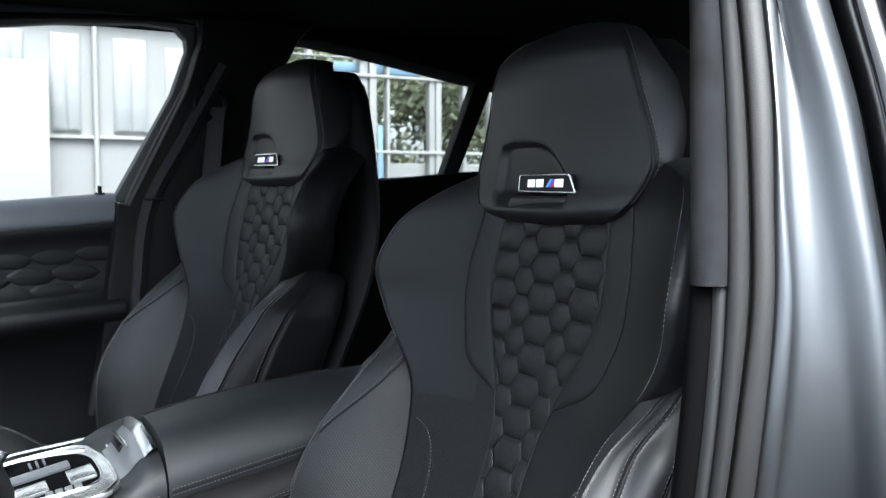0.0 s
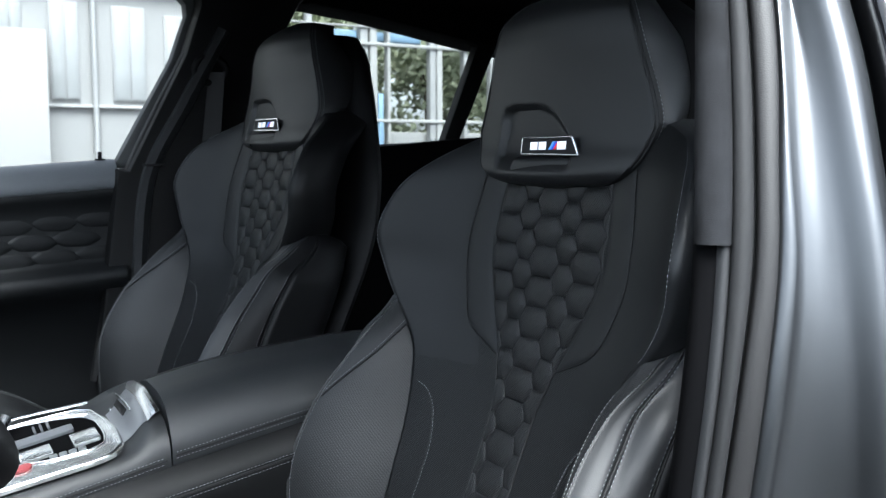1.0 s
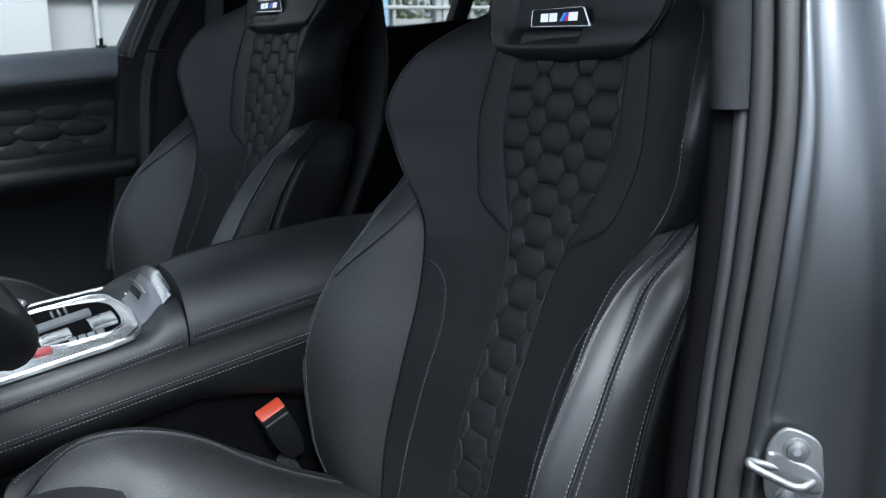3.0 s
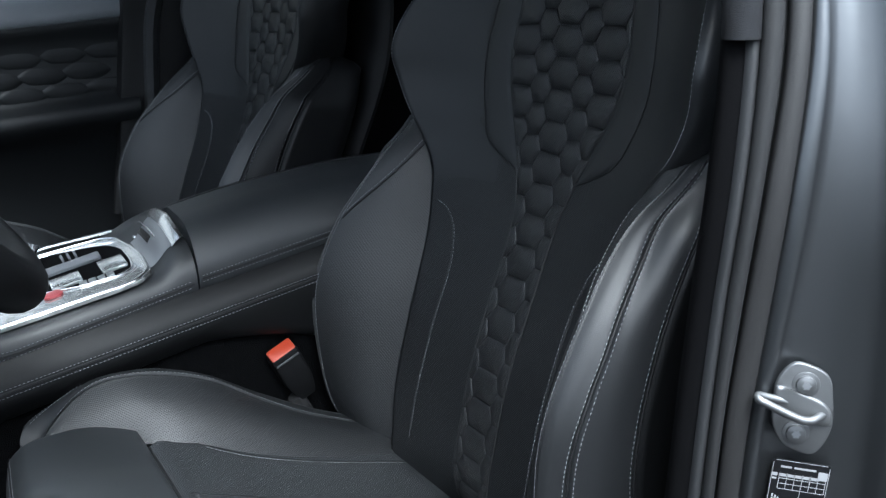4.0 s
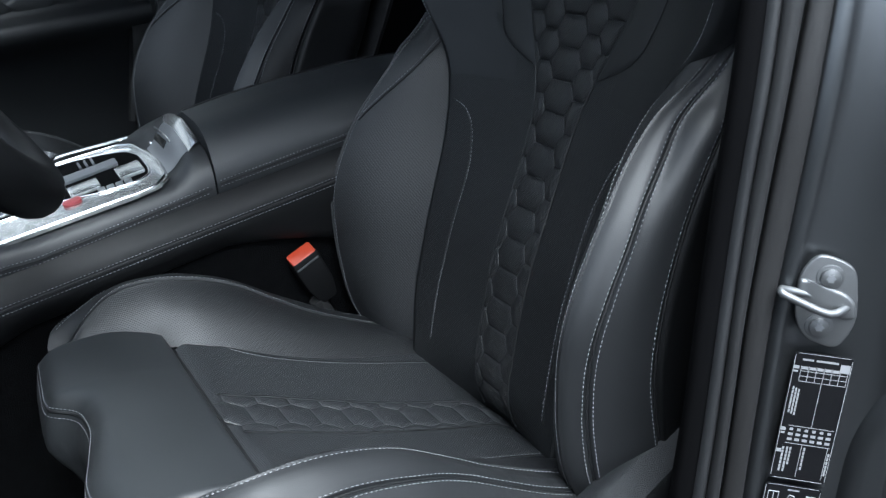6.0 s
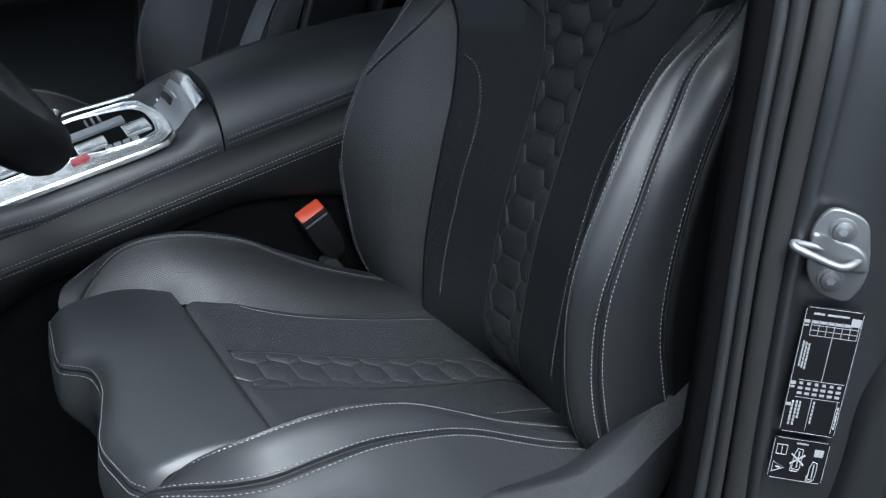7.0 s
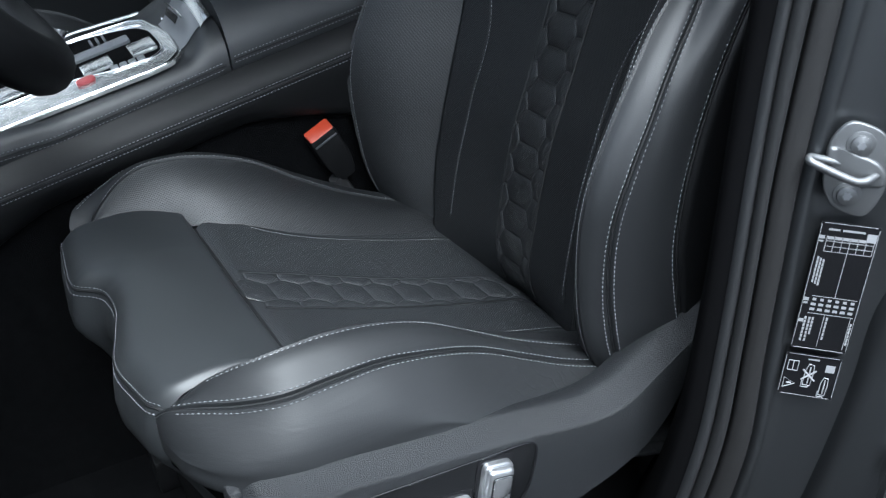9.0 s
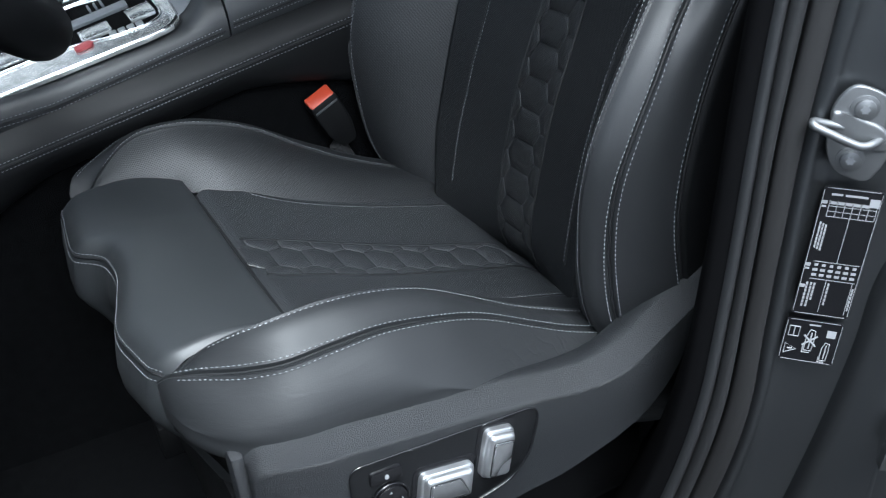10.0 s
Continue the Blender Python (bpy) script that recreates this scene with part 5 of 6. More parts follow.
    ol = soften([(-.0061, .0385), (.0123, .0315), (.0190, .0240), (.0215, -.006), (.0208, -.0175), (.0144, -.0315), (.0073, -.0385), (-.0146, -.0300), (-.0224, -.0130), (-.0215, .0200), (-.0146, .0325)], .008, 4)
    st = part("door_striker", slab(ol, fr, .004, .0012, 3), M_STEEL, th, "plated steel door striker")
    ridge = soften([(-.0215, .0205), (-.010, .0165), (.0137, .0075), (.0200, -.001), (.0205, -.012), (.012, -.013), (-.0215, -.001)], .006, 4)
    part("striker_ridge", slab(ridge, fr @ Matrix.Translation((0, 0, .0035)), .0035, .0024, 3), M_STEEL, st)
    loop = spline([m @ Vector((.0150, -.0030, .003)), m @ Vector((.0080, -.0038, .011)), m @ Vector((.0020, -.0042, .0145)), m @ Vector((-.006, -.0020, .016)), m @ Vector((-.028, .0085, .016)), m @ Vector((-.0340, .0115, .0140)), m @ Vector((-.0335, .0125, .0100)), m @ Vector((-.026, .0100, .0070)), m @ Vector((-.0125, .0060, .004))], 40)
    part("striker_loop", tube(loop, .0032, 10), M_STEEL, st, "plated steel loop")
    for dy, dx in ((.0205, .0003), (-.0190, -.0047)):
        q = m @ Matrix.Translation((dx, dy, .0038))
        part("screw_seat", slab(rounded(.020, .020, .0099, 6), q, .0012, .0005), M_STEEL, st)
        sc = part("screw", slab(rounded(.0145, .0145, .0072, 6), q @ Matrix.Translation((0, 0, .0012)), .0026, .001), M_STEEL, st, "torx screw")
        star = []
        for k in range(12):
            r = .0037 if k % 2 == 0 else .0025
            star.append((r * math.cos(k * math.pi / 6), r * math.sin(k * math.pi / 6)))
        part("screw_socket", slab(star, q @ Matrix.Translation((0, 0, .0037)), .0004, 0), M_FACE, sc)

    # printed stickers
    ang = math.degrees(math.atan2(-.0145, .117))
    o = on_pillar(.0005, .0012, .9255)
    fs = facing(o, PILLAR_OUT, (0, 0, 1)) @ Matrix.Rotation(radians(ang + 1), 4, "Z")
    W, H = .043, .115
    s1 = part("tyre_sticker", slab(rounded(W, H, .003), fs, .0006, 0), M_STICKER, th, "black sticker with white tables")
    prints = []

    def bar(x, y, w, h, lst=None, f=fs):
        (prints if lst is None else lst).append(slab([(x - w / 2, y - h / 2), (x + w / 2, y - h / 2), (x + w / 2, y + h / 2), (x - w / 2, y + h / 2)], f @ Matrix.Translation((0, 0, .0006)), .0002, 0))
    L = .00045
    for x, y, w, h in ((0, H / 2 - .0008, W - .005, L), (0, -H / 2 + .0008, W - .005, L), (-W / 2 + .0008, 0, L, H - .005), (W / 2 - .0008, 0, L, H - .005)):
        bar(x, y, w, h)
    rng = random.Random(3)
    bar(-.011, .0515, .008, .0016); bar(.003, .0515, .016, .0016)
    bar(.0165, .0475, .007, .007)
    for r, n0 in ((.044, 6), (.0395, 0), (.035, 0)):
        bar(.002, r - .0024, .034, L)
        for k in range(7):
            bar(-.015 + .0057 * k, r, L, .0045)
            if n0 and k < n0 - 1:
                bar(-.0122 + .0057 * k, r + .0004, .0045, .0024)
    bar(-.0185, .0445, .004, .0028); bar(-.0185, .0410, .0032, .0014)
    bar(.002, .0125, L, .040)
    for k in range(3):
        for j in range(7):
            bar(-.0175 + .0022 * k, .026 - .0034 * j - k * .001, .0013, .0028)
    bar(.002, -.0075, .034, L)
    for r in range(3):
        for k in range(6):
            bar(-.0125 + .0057 * k, -.0105 - .0046 * r, .0036 if r else .0026, .0023)
    bar(.002, -.0235, .034, L)
    bar(-.0185, -.0110, .0036, .0030); bar(-.0185, -.0145, .0030, .0016)
    bar(-.002, -.039, L, .030); bar(.0175, -.0385, L, .030)
    for c, n0 in ((-.0155, 7), (-.0125, 7), (-.010, 5)):
        for j in range(n0):
            bar(c, -.0285 - .0034 * j, .0015, .0027)
    for j in range(6):
        bar(.0004, -.0275 - .0036 * j, .0014, .0028)
        bar(.0190, -.0300 - .0036 * j, .0014, .0028)
    bar(-.0185, -.031, .0036, .003)
    part("sticker_print", joined(prints), M_PRINT, s1, "white printed tables", kind="stuff")
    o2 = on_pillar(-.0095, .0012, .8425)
    f2 = facing(o2, PILLAR_OUT, (0, 0, 1)) @ Matrix.Rotation(radians(ang + 1), 4, "Z")
    W2, H2 = .044, .042
    s2 = part("warning_sticker", slab(rounded(W2, H2, .003), f2, .0006, 0), M_STICKER, th, "black sticker with white pictograms")
    p2 = []
    for x, y, w, h in ((0, H2 / 2 - .0008, W2 - .005, L), (0, -H2 / 2 + .0008, W2 - .005, L), (-W2 / 2 + .0008, 0, L, H2 - .005), (W2 / 2 - .0008, 0, L, H2 - .005)):
        bar(x, y, w, h, p2, f2)
    bar(.0005, .0165, .009, .0014, p2, f2)
    ups = f2 @ Matrix.Translation((0, 0, .0009))

    def stroke(pts, r=.00045):
        p2.append(tube([ups @ Vector((a, b, 0)) for a, b in pts], r, 5))
    stroke([(-.0185, .004), (-.0105, .004), (-.0105, .0135), (-.0185, .0135), (-.0185, .004)])
    stroke([(-.0145, .004), (-.0145, .0135)])
    stroke([(-.0190, -.014), (-.0190, -.004), (-.0100, -.009), (-.0190, -.014)])
    stroke([(-.0165, -.009), (-.013, -.009)], .0007)
    for cx, cy, s in ((-.001, .001, 1.0), (.0125, -.0085, .85)):
        stroke([(cx - .003 * s, cy - .010 * s), (cx + .003 * s, cy - .010 * s), (cx + .0035 * s, cy + .002 * s), (cx + .003 * s, cy + .010 * s), (cx - .001 * s, cy + .011 * s), (cx - .003 * s, cy + .004 * s), (cx - .003 * s, cy - .010 * s)])
        stroke([(cx + .0005 * s, cy - .008 * s), (cx + .0005 * s, cy + .008 * s)], .0006)
        stroke([(cx - .004 * s, cy - .006 * s), (cx - .004 * s, cy - .012 * s), (cx + .002 * s, cy - .012 * s)])
    stroke([(-.006, -.004), (.0045, .006)], .0008)
    stroke([(-.006, .006), (.0045, -.004)], .0008)
    bar(.0145, .0095, .007, .007, p2, f2)
    part("sticker_print", joined(p2), M_PRINT, s2, "white printed pictograms", kind="stuff")
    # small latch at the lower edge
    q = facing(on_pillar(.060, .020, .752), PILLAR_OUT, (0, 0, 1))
    part("lower_latch", slab(soften([(-.009, -.016), (.014, -.016), (.014, .020), (-.004, .018)], .002, 2), q, .012, .002), M_STEEL, th, "small plated latch")


build_pillar()


def build_rear_door():
    """The shut rear door behind the pillar."""
    th = thing("rear_door", (.60, .40, .45), "closed grey metallic rear door beside the pillar", "car door")
    zs = [1.70 + (.45 - 1.70) * i / 50 for i in range(51)]
    edge = lambda z: PL[5](z) + .020
    rows = []
    for z in zs:
        e = edge(z)
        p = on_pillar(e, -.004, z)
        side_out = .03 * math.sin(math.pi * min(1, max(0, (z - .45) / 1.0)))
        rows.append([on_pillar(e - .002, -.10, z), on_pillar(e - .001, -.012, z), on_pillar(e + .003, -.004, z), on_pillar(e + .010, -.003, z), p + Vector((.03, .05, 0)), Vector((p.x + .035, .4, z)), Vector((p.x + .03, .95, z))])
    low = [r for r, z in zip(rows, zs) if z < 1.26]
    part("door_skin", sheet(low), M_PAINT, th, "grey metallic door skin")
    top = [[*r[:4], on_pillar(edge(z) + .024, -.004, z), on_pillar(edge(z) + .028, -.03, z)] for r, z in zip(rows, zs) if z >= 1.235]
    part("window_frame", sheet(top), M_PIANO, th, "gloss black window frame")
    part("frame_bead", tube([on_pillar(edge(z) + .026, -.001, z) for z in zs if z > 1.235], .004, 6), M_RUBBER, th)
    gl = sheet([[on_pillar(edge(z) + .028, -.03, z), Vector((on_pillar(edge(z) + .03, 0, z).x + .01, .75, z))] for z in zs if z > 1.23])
    g = part("door_glass", gl, M_GLASS, th, "clear side window")
    g.visible_shadow = False


build_rear_door()

def build_open_door():
    """The open front door, beside and behind the eye."""
    th = thing("front_door", (.55, -1.22, .42), "open front door with a black trimmed inner side", "car door")
    d = Vector((.906, .423, 0))
    fr = facing(Vector((.55, -1.22, 0)), d, (0, 0, 1))
    ol = soften([(0, .42), (1.05, .42), (1.12, .70), (1.12, 1.22), (0, 1.16)], .06, 4)
    part("door_panel", slab(ol, fr @ Matrix.Translation((0, 0, -.08)), .16, .02, 3), M_DARKPLASTIC, th, "black inner panel")
    part("window_frame", tube([fr @ Vector(q) for q in ((0.02, 1.16, 0), (.30, 1.45, 0), (.70, 1.66, 0), (1.0, 1.66, 0), (1.10, 1.45, 0), (1.10, 1.2, 0))], .025, 8), M_DARKPLASTIC, th)


build_open_door()

# seat belt and its guide behind the driver's seat
belt = thing("seat_belt", (.33, .02, 1.0), "black seat belt hanging behind the driver's seat", "seat belt")
part("webbing", tube([Vector((.285, .03, 1.46)), Vector((.300, -.005, 1.30)), Vector((.315, -.02, 1.10)), Vector((.325, -.03, .80))], .023, 10, flat=.06), M_WEB, belt)
part("height_knob", tube([Vector((.325, -.028, 1.236)), Vector((.318, -.045, 1.236))], .015, 16), M_PIANO, belt)


# ---- the cabin round the seats ----
XW = -1.20


def wall_piece(name, outline, material, parent, label="", thick=.05, inset=0.0, r=.0, bevel=.004):
    # the face towards the cabin is the bevelled one
    fr = Matrix(((0, 0, 1, XW - thick + .02 - inset), (1, 0, 0, 0), (0, 1, 0, 0), (0, 0, 0, 1)))
    ol = soften(outline, r, 5) if r else outline
    return part(name, slab(ol, fr, thick, bevel), material, parent, label)


def build_passenger_side():
    th = thing("passenger_door", (XW, -.6, .45), "closed black trimmed passenger door with a bright window", "car door")
    belt_z = lambda y: 1.347 + .07 * (y + .37)
    panel = []
    for i in range(31):
        y = -1.35 + (1.35 - .255) * i / 30
        b = belt_z(y)
        panel.append([Vector((XW - .02, y, b - .03)), Vector((XW + .03, y, b - .04)), Vector((XW + .049, y, b - .046)), Vector((XW + .050, y, b - .055)), Vector((XW + .048, y, b - .068)), Vector((XW + .042, y, b - .075)), Vector((XW + .038, y, b - .10)), Vector((XW + .036, y, b - .19)), Vector((XW + .045, y, b - .205)), Vector((XW + .085, y, b - .212)), Vector((XW + .095, y, b - .222)), Vector((XW + .09, y, b - .25)), Vector((XW + .05, y, b - .265)), Vector((XW + .045, y, b - .45)), Vector((XW + .06, y, .60)), Vector((XW + .05, y, .45))])
    part("door_panel", sheet(panel), M_MATTE, th, "black leather door panel")
    sill = [[Vector((XW - .03, y, belt_z(y) + .010)), Vector((XW + .012, y, belt_z(y) + .010)), Vector((XW + .026, y, belt_z(y) + .006)), Vector((XW + .042, y, belt_z(y) - .008)), Vector((XW + .0525, y, belt_z(y) - .026)), Vector((XW + .056, y, belt_z(y) - .044)), Vector((XW + .050, y, belt_z(y) - .050))] for y in np.linspace(-1.35, -.258, 16)]
    part("window_sill", sheet(sill), M_PAD_LIT, th, "padded door top under the window, toned up for its light")
    pin = part("lock_pin", tube([Vector((XW + .01, -.285, belt_z(-.285) + .010)), Vector((XW + .01, -.285, belt_z(-.285) + .027))], .0042, 10), M_DARKPLASTIC, th, "black lock pin")
    part("pin_collar", tube([Vector((XW + .01, -.285, belt_z(-.285) + .009)), Vector((XW + .01, -.285, belt_z(-.285) + .013))], .011, 12), M_PLASTIC, pin)
    # quilted field on the door
    fn = lambda a, b: Vector((XW + .0375 + .0, a, b))
    for r in range(3):
        for c in range(9):
            y = -.30 - .085 * c - (.0425 if r % 2 else 0)
            z = 1.235 - .036 * r + .07 * (y + .37)
            hx = [(y + dy, z + dz) for dy, dz in ((.056, 0), (.028, .0175), (-.028, .0175), (-.056, 0), (-.028, -.0175), (.028, -.0175))]
            fine = soften(hx, .01, 2)
            rows = [[Vector((XW + .036 + h, y + (a - y) * s, z + (b - z) * s)) for a, b in fine] for s, h in ((1.0, -.001), (.94, .0012), (.7, .0026), (.05, .003))]
            part("quilted_pad", sheet(rows, closed=True), M_MATTE, th)
    wall_piece("window_frame", [(-1.35, 1.62), (-.80, 1.665), (-.468, 1.698), (-.361, 1.713), (-.19, 1.726), (-.12, 1.722), (-.098, 1.700), (-.096, 1.675), (-.131, 1.578), (-.262, 1.345), (-.205, 1.345), (-.075, 1.585), (-.05, 1.69), (-.075, 1.745), (-.12, 1.76), (-1.35, 1.66)], M_FRAMEGREY, th, "grey window frame", .03)
    g = part("door_glass", sheet([[Vector((XW - .012, -1.3, 1.34)), Vector((XW - .012, -.2, 1.34))], [Vector((XW - .012, -1.3, 1.74)), Vector((XW - .012, -.04, 1.74))]]), M_GLASS, th, "clear side window")
    g.visible_shadow = False

    rd = thing("passenger_rear_door", (XW, .4, .45), "closed black trimmed rear door with a side window", "car door")
    # headliner black instead of leather puts the shade behind the seats into colour
    wall_piece("door_panel", [(-.02, .45), (1.3, .45), (1.3, 1.45), (.6, 1.415), (.384, 1.395), (-.02, 1.375)], M_HEADLINER, rd, "black leather door panel", .06, -.03)
    part("window_sill", sheet([[Vector((XW - .03, y, 1.395 + .052 * (y - .3))), Vector((XW + .03, y, 1.395 + .052 * (y - .3))), Vector((XW + .036, y, 1.38 + .052 * (y - .3)))] for y in np.linspace(-.02, 1.2, 10)]), M_PAD_LIT, rd, "grained window sill")
    wall_piece("window_bar", [(.556, 1.40), (.601, 1.40), (.72, 1.655), (.665, 1.662)], M_DARKPLASTIC, rd, "black window bar", .03)
    g = part("door_glass", sheet([[Vector((XW - .012, -.02, 1.36)), Vector((XW - .012, 1.2, 1.36))], [Vector((XW - .012, -.02, 1.74)), Vector((XW - .012, 1.2, 1.74))]]), M_TINTED, rd, "clear side window")
    g.visible_shadow = False


build_passenger_side()

pp = thing("passenger_pillar", (XW, -.1, .45), "black trimmed door pillar on the passenger side with belt guide", "car pillar")
wall_piece("pillar_trim", [(-.262, 1.345), (-.24, 1.34), (-.115, 1.585), (-.08, 1.69), (-.075, 1.76), (.20, 1.76), (.148, 1.712), (.113, 1.648), (.03, 1.47), (-.02, 1.30), (-.05, .45), (-.33, .45), (-.31, 1.0)], M_DARKPLASTIC, pp, "black pillar trim", .10, -.055, 0, .008)
part("door_seal", tube(spline([(XW + .045, -.318, .90), (XW + .045, -.285, 1.10), (XW + .045, -.248, 1.30), (XW + .045, -.18, 1.45), (XW + .045, -.10, 1.60), (XW + .045, -.068, 1.69), (XW + .045, -.10, 1.745), (XW + .045, -.40, 1.735), (XW + .045, -.9, 1.69)], 50), .011, 8), M_RUBBER, pp, "rubber door seal")
part("trim_edge", tube(spline([(XW + .07, -.245, .90), (XW + .07, -.225, 1.15), (XW + .07, -.20, 1.33), (XW + .07, -.12, 1.48), (XW + .07, -.03, 1.64)], 40), .018, 8), M_PLASTIC, pp)
part("trim_joint", tube([Vector((XW + .088, -.215, 1.352)), Vector((XW + .088, -.165, 1.352))], .003, 6), M_SEAM, pp)
part("belt_guide", tube([Vector((XW + .075, -.062 + .035 * math.cos(a), 1.555 + .028 * math.sin(a))) for a in [2 * math.pi * k / 24 for k in range(24)]], .008, 8, closed=True), M_DARKPLASTIC, pp, "belt guide loop")
pb = thing("seat_belt", (XW + .08, -.06, 1.2), "black seat belt hanging beside the passenger pillar", "seat belt")
part("webbing", tube([Vector((XW + .085, -.055, 1.55)), Vector((XW + .09, -.07, 1.40)), Vector((XW + .10, -.09, 1.20)), Vector((XW + .10, -.10, .9))], .022, 10, flat=.08), M_WEB, pb)

# the upper rail over the passenger windows and the rear quarter
rail = thing("roof_side_rail", (XW, .2, 1.70), "black trimmed roof rail over the passenger windows", "car trim", kind="structure")
wall_piece("rail_trim", [(-1.35, 1.655), (-.8, 1.675), (-.361, 1.722), (-.12, 1.735), (.0, 1.735), (.148, 1.712), (.19, 1.719), (.34, 1.703), (.66, 1.652), (.72, 1.645), (1.25, 1.56), (1.25, 1.86), (-1.35, 1.86)], M_HEADLINER, rail, "", .12, -.03, 0, .006)
wall_piece("quarter_trim", [(.95, 1.43), (1.3, 1.45), (1.3, 1.60), (1.12, 1.585)], M_HEADLINER, rail, "", .06, -.02)

roof_rows = []
for i in range(15):
    x = -1.24 + (1.24 + .44) * i / 14
    z = 1.80 - .07 * ((x + .40) / .80) ** 2
    roof_rows.append([Vector((x, y, z - .05 * max(0, (-.3 - y)) ** 2 - .06 * max(0, y - .3) ** 2)) for y in np.linspace(-.70, 1.9, 17)])
ceiling = part("ceiling", sheet(roof_rows), M_HEADLINER)
tagged(ceiling, "black cloth car headliner over the seats", "headliner", "", "structure")
outer_rows = [[q + Vector((0, 0, .035)) for q in r] for r in roof_rows]
roof = part("roof_skin", sheet(outer_rows), M_PAINT)
tagged(roof, "grey metallic car roof", "car roof", "", "structure")
rr = part("door_rail", tube(spline([(.36, -1.05, 1.68), (.37, -.6, 1.735), (.36, -.1, 1.75), (.36, .6, 1.72), (.34, 1.5, 1.60)], 30), .034, 10), M_PAINT)
tagged(rr, "grey metallic roof rail over the open door", "car roof rail", "", "structure")
fl = part("floor", block((-1.22, -1.5, .40), (.46, 1.8, .452), .004), M_CARPET)
tagged(fl, "black car carpet", "car floor", "", "structure")
sl = part("door_sill", block((.40, -1.5, .38), (.60, -.05, .50), .02, 3), M_DARKPLASTIC)
tagged(sl, "black door sill cover under the open door", "door sill", "", "structure")
bk = part("wall_rear", block((-1.22, 1.75, .40), (.60, 1.80, 1.70), .004), M_HEADLINER)
tagged(bk, "dark rear wall of the car", "car wall", "", "structure")
rb = part("rear_bench", block((-1.15, .62, .45), (.40, 1.10, .86), .06, 4), M_LEATHER)
tagged(rb, "dark leather rear bench behind the front seats", "car bench")
rs = part("rear_side_trim", block((.40, .10, .45), (.52, 1.75, 1.25), .02, 2), M_DARKPLASTIC)
tagged(rs, "dark inner trim of the rear door", "car trim", "", "structure")
# unseen dashboard, its height set to shade the footwell and lower backrest
dash = []
for x in np.linspace(-1.19, .42, 24):
    hood = .06 * math.exp(-((x - .02) / .20) ** 4)          # instrument hood, unseen, raised to keep light off the lower backrest
    dash.append([Vector((x, y, z)) for y, z in ((-1.45, 1.22), (-1.25, 1.25), (-1.08, 1.26 + hood), (-.97, 1.255 + hood), (-.93, 1.235 + hood), (-.92, 1.06), (-.96, .98), (-1.0, .85), (-1.10, .75), (-1.45, .60))])
db = part("dashboard", sheet(dash), M_DARKPLASTIC)
tagged(db, "unseen black dashboard, shaped to shade the footwell and lower backrest", "dashboard", "", "structure")
# out of view; its tint limits the light that reaches the seats
screen = part("windscreen", sheet([[Vector((-1.20 + 1.60 * i / 10, y, z + .02 * math.sin(math.pi * i / 10))) for i in range(11)] for y, z in ((-.70, 1.755), (-.92, 1.64), (-1.18, 1.45), (-1.45, 1.22))]), M_SCREEN)
tagged(screen, "unseen tinted windscreen, added to cut light from the front", "windscreen", "", "structure")
fw = part("wall_front", block((-1.22, -1.50, .40), (.60, -1.44, 1.16), .02), M_DARKPLASTIC)
tagged(fw, "dark wall under the windscreen", "car wall", "", "structure")

# ---- outside ----
ground = part("ground", sheet([[Vector((x, y, 0.0)) for x in np.linspace(-220, 220, 12)] for y in np.linspace(-220, 220, 12)]), M_ASPHALT)
tagged(ground, "grey asphalt yard round the car", "ground", "", "structure")


# unseen walls, added to block low side light and bounce light from ahead
for nm, lo, hi, mat, lab in (("shade_wall_east", (9.0, -16, 0), (9.4, 14, 2.4), M_YARD, "unseen plain dark grey wall added to block low light"), ("bounce_wall_south", (-16, -14.4, 0), (9.0, -14.0, 2.2), M_WHITEWALL, "unseen plain low white wall added for light from the front")):
    w = part(nm, block(lo, hi, .03), mat)
    tagged(w, lab, "wall", "", "structure")


FAR = 2.2


def out_there(y, z):
    """Plan of the yard's far side, drawn small and stretched from the camera to fit its view."""
    return -.71 + (y + .71) * FAR, 1.37 + (z - 1.37) * FAR


def far_block(x, y0, z0, y1, z1, thick, bevel=.02):
    (a, b), (c, d) = out_there(y0, z0), out_there(y1, z1)
    return block((x - thick, a, max(b, 0)), (x, c, d), bevel)


def build_house():
    x0 = -20.9
    th = thing("white_building", (x0 - 4, -10, 0), "bright white rendered building beyond the passenger window", "building")
    part("wall", far_block(x0, -14, 0, 2.62, 8, 8), M_WHITEWALL, th, "white rendered wall")
    part("annex", far_block(x0 + .7, -14, 0, .78, 2.58, .7), M_WHITEWALL, th, "low white annex")
    part("ledge", far_block(x0 + .12, .79, 1.88, 2.62, 1.91, .15), M_WHITEWALL, th)
    part("cornice", far_block(x0 + .25, -14, 3.08, 2.62, 3.16, .3), M_WHITEWALL, th)
    for y, w, z0, z1 in ((.50, .22, 2.59, 2.90), (.985, .27, 1.95, 2.90), (1.60, .33, 1.95, 2.89), (2.10, .30, 1.95, 2.83), (.0, .3, 2.62, 2.90), (-1.0, .3, 2.62, 2.90)):
        win = part("window", far_block(x0 + .06, y - w / 2, z0, y + w / 2, z1, .12), M_GREYFRAME, th, "pale framed window")
        for k in range(2):
            a = y - w / 2 + .02 + (w - .02) / 2 * k
            part("pane", far_block(x0 + .09, a, z0 + .02, a + (w - .02) / 2 - .02, z1 - .02, .05, .004), M_PANE, win)
    y, _ = out_there(1.255, 0)
    part("downpipe", tube([Vector((x0 + .12, y, 0)), Vector((x0 + .12, y, 5.2))], .06, 10), M_GREYFRAME, th, "grey downpipe")


build_house()


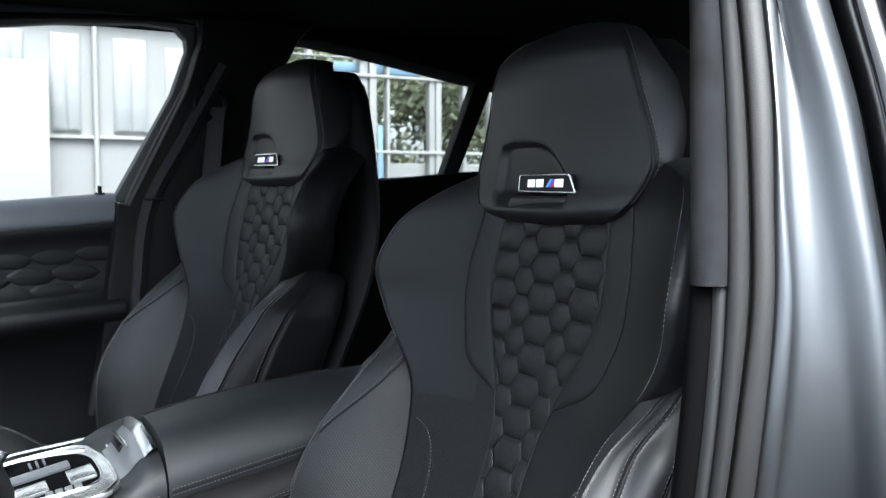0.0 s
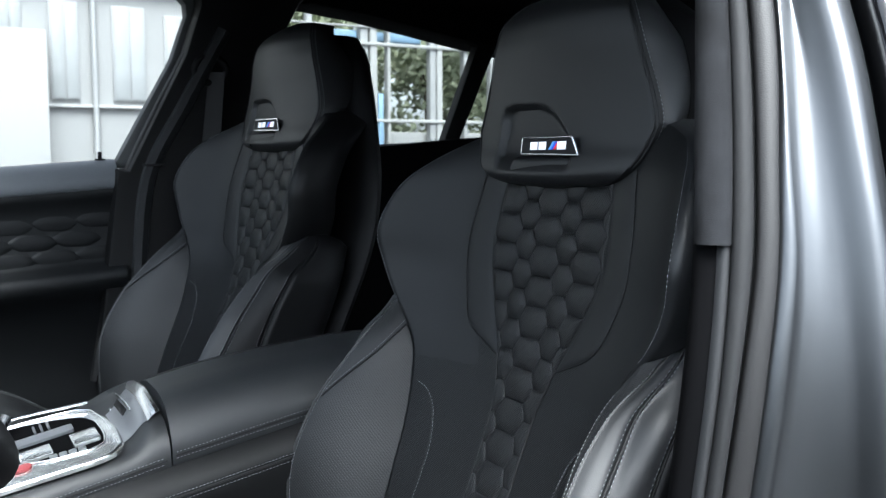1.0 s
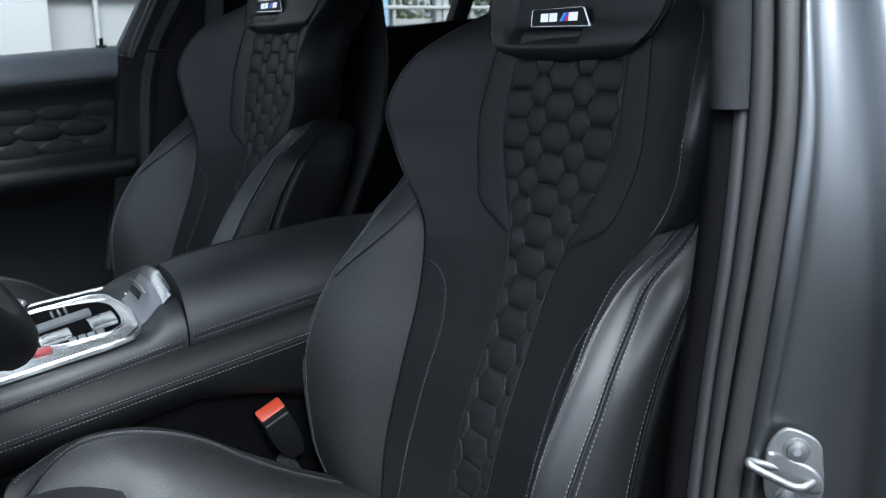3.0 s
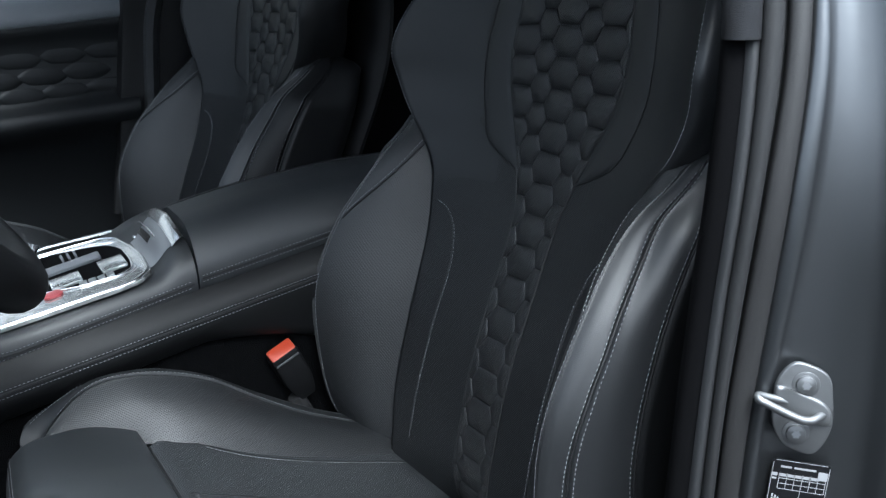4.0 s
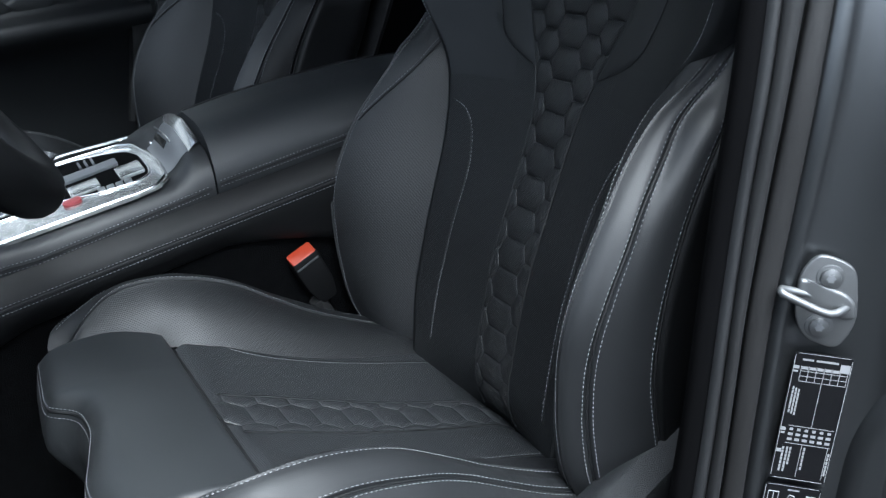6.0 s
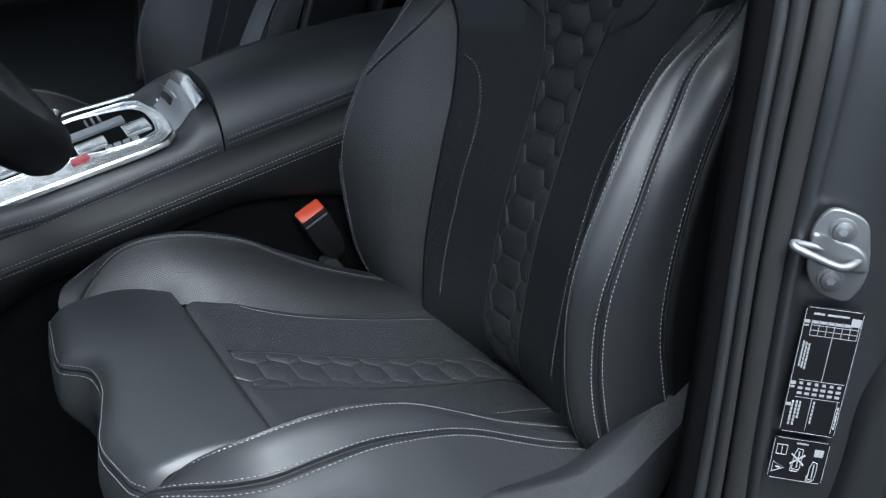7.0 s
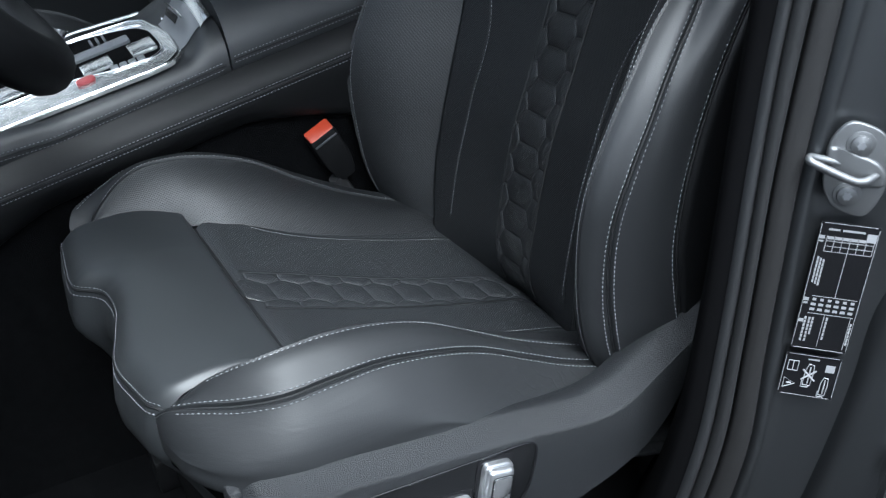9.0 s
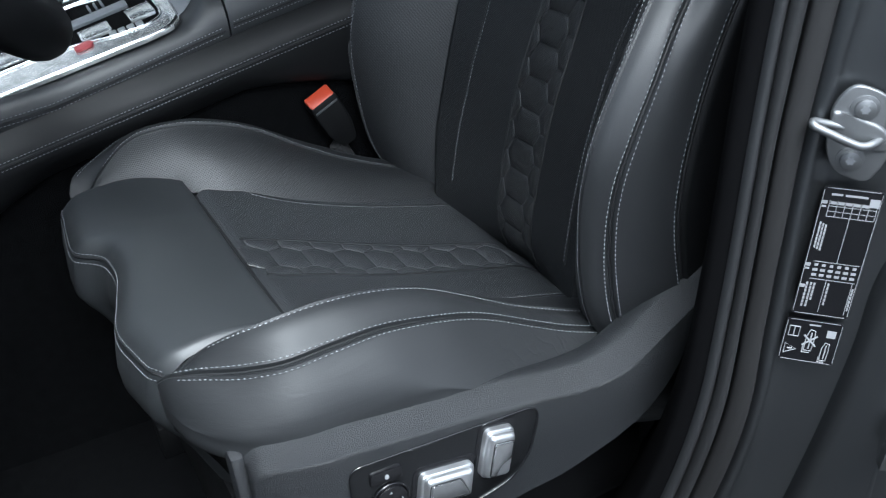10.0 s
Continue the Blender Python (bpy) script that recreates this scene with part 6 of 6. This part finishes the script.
def build_frame():
    x0 = -18.7
    th = thing("steel_canopy", (x0, 8, 0), "pale steel frame with blue beams beyond the rear window", "canopy")
    for a, b in ((3.69, 3.78), (4.52, 4.59), (5.30, 5.38), (3.10, 3.16), (4.95, 5.0)):
        part("post", far_block(x0, a, 0, b, 3.6, .2), M_GREYFRAME, th, "pale grey steel post")
    for a, b in ((3.80, 3.88), (4.00, 4.035), (4.60, 4.67), (5.40, 5.47)):
        part("post", far_block(x0 + .02, a, 0, b, 3.6, .2), M_WHITEWALL, th, "white steel post")
    for z, h in ((2.54, .035), (1.755, .035), (2.715, .02)):
        part("rail", far_block(x0 + .05, 2.7, z, 6.5, z + h, .1), M_WHITEWALL, th, "white rail")
    part("blue_beam", far_block(x0 - .25, 3.42, 2.60, 4.47, 2.70, .15), M_BLUEPAINT, th, "blue steel beam")
    part("blue_post", far_block(x0 + .04, 3.885, 1.40, 3.945, 2.05, .1), M_BLUEPAINT, th, "blue steel post")
    part("low_wall", far_block(x0 - .3, 2.7, 0, 6.5, 1.66, .3), M_WHITEWALL, th, "pale low wall")
    part("roof_beam", far_block(x0 + .3, 2.7, 3.5, 6.5, 3.7, 2.0), M_WHITEWALL, th)


build_frame()


def build_tree(at, height, seed, label):
    rng = random.Random(seed)
    at = Vector(at)
    th = thing("tree", at, label, "tree", "trees behind the steel frame")
    top = at + Vector((rng.uniform(-.2, .2), rng.uniform(-.2, .2), height * .8))
    limbs = [tube([at, at.lerp(top, .5) + Vector((.1, .05, 0)), top], lambda t: .13 * (1 - .75 * t), 8)]
    tips = []
    for i in range(16):
        b = at.lerp(top, rng.uniform(.12, .95))
        e = b + Vector((rng.uniform(-1, 1), rng.uniform(-1, 1), rng.uniform(.0, .7))) * height * .25
        limbs.append(tube([b, b.lerp(e, .5) + Vector((0, 0, .1)), e], lambda t: .04 * (1 - .7 * t), 5))
        tips += [b.lerp(e, .5), e, b.lerp(e, .8)]
    part("trunk", joined(limbs), M_BARK, th, "brown trunk with limbs")
    verts, faces = [], []
    for k in range(4200):
        c = rng.choice(tips) + Vector((rng.gauss(0, .5), rng.gauss(0, .5), rng.gauss(0, .45)))
        d = Vector((rng.gauss(0, 1), rng.gauss(0, 1), rng.gauss(0, 1))).normalized()
        s = d.orthogonal().normalized() * rng.uniform(.05, .09)
        d = d * rng.uniform(.08, .15)
        i = len(verts)
        verts += [tuple(c - d), tuple(c + s + Vector((0, 0, .01))), tuple(c + d), tuple(c - s)]
        faces += [(i, i + 1, i + 2), (i, i + 2, i + 3)]
    me = bpy.data.meshes.new("crown")
    me.from_pydata(verts, [], faces)
    part("crown", me, M_LEAF, th, "loose green leaves", kind="stuff")


for i, (x, y, h) in enumerate(((-23, 8.2, 7.5), (-25, 11.5, 8.5), (-23.4, 14.5, 7.5), (-26, 6.2, 8.0), (-23.6, 17.5, 8.0), (-22, 10.0, 5.4), (-22.4, 12.8, 5.6))):
    build_tree((x, y, 0), h, 20 + i, "leafy green tree behind the steel frame")
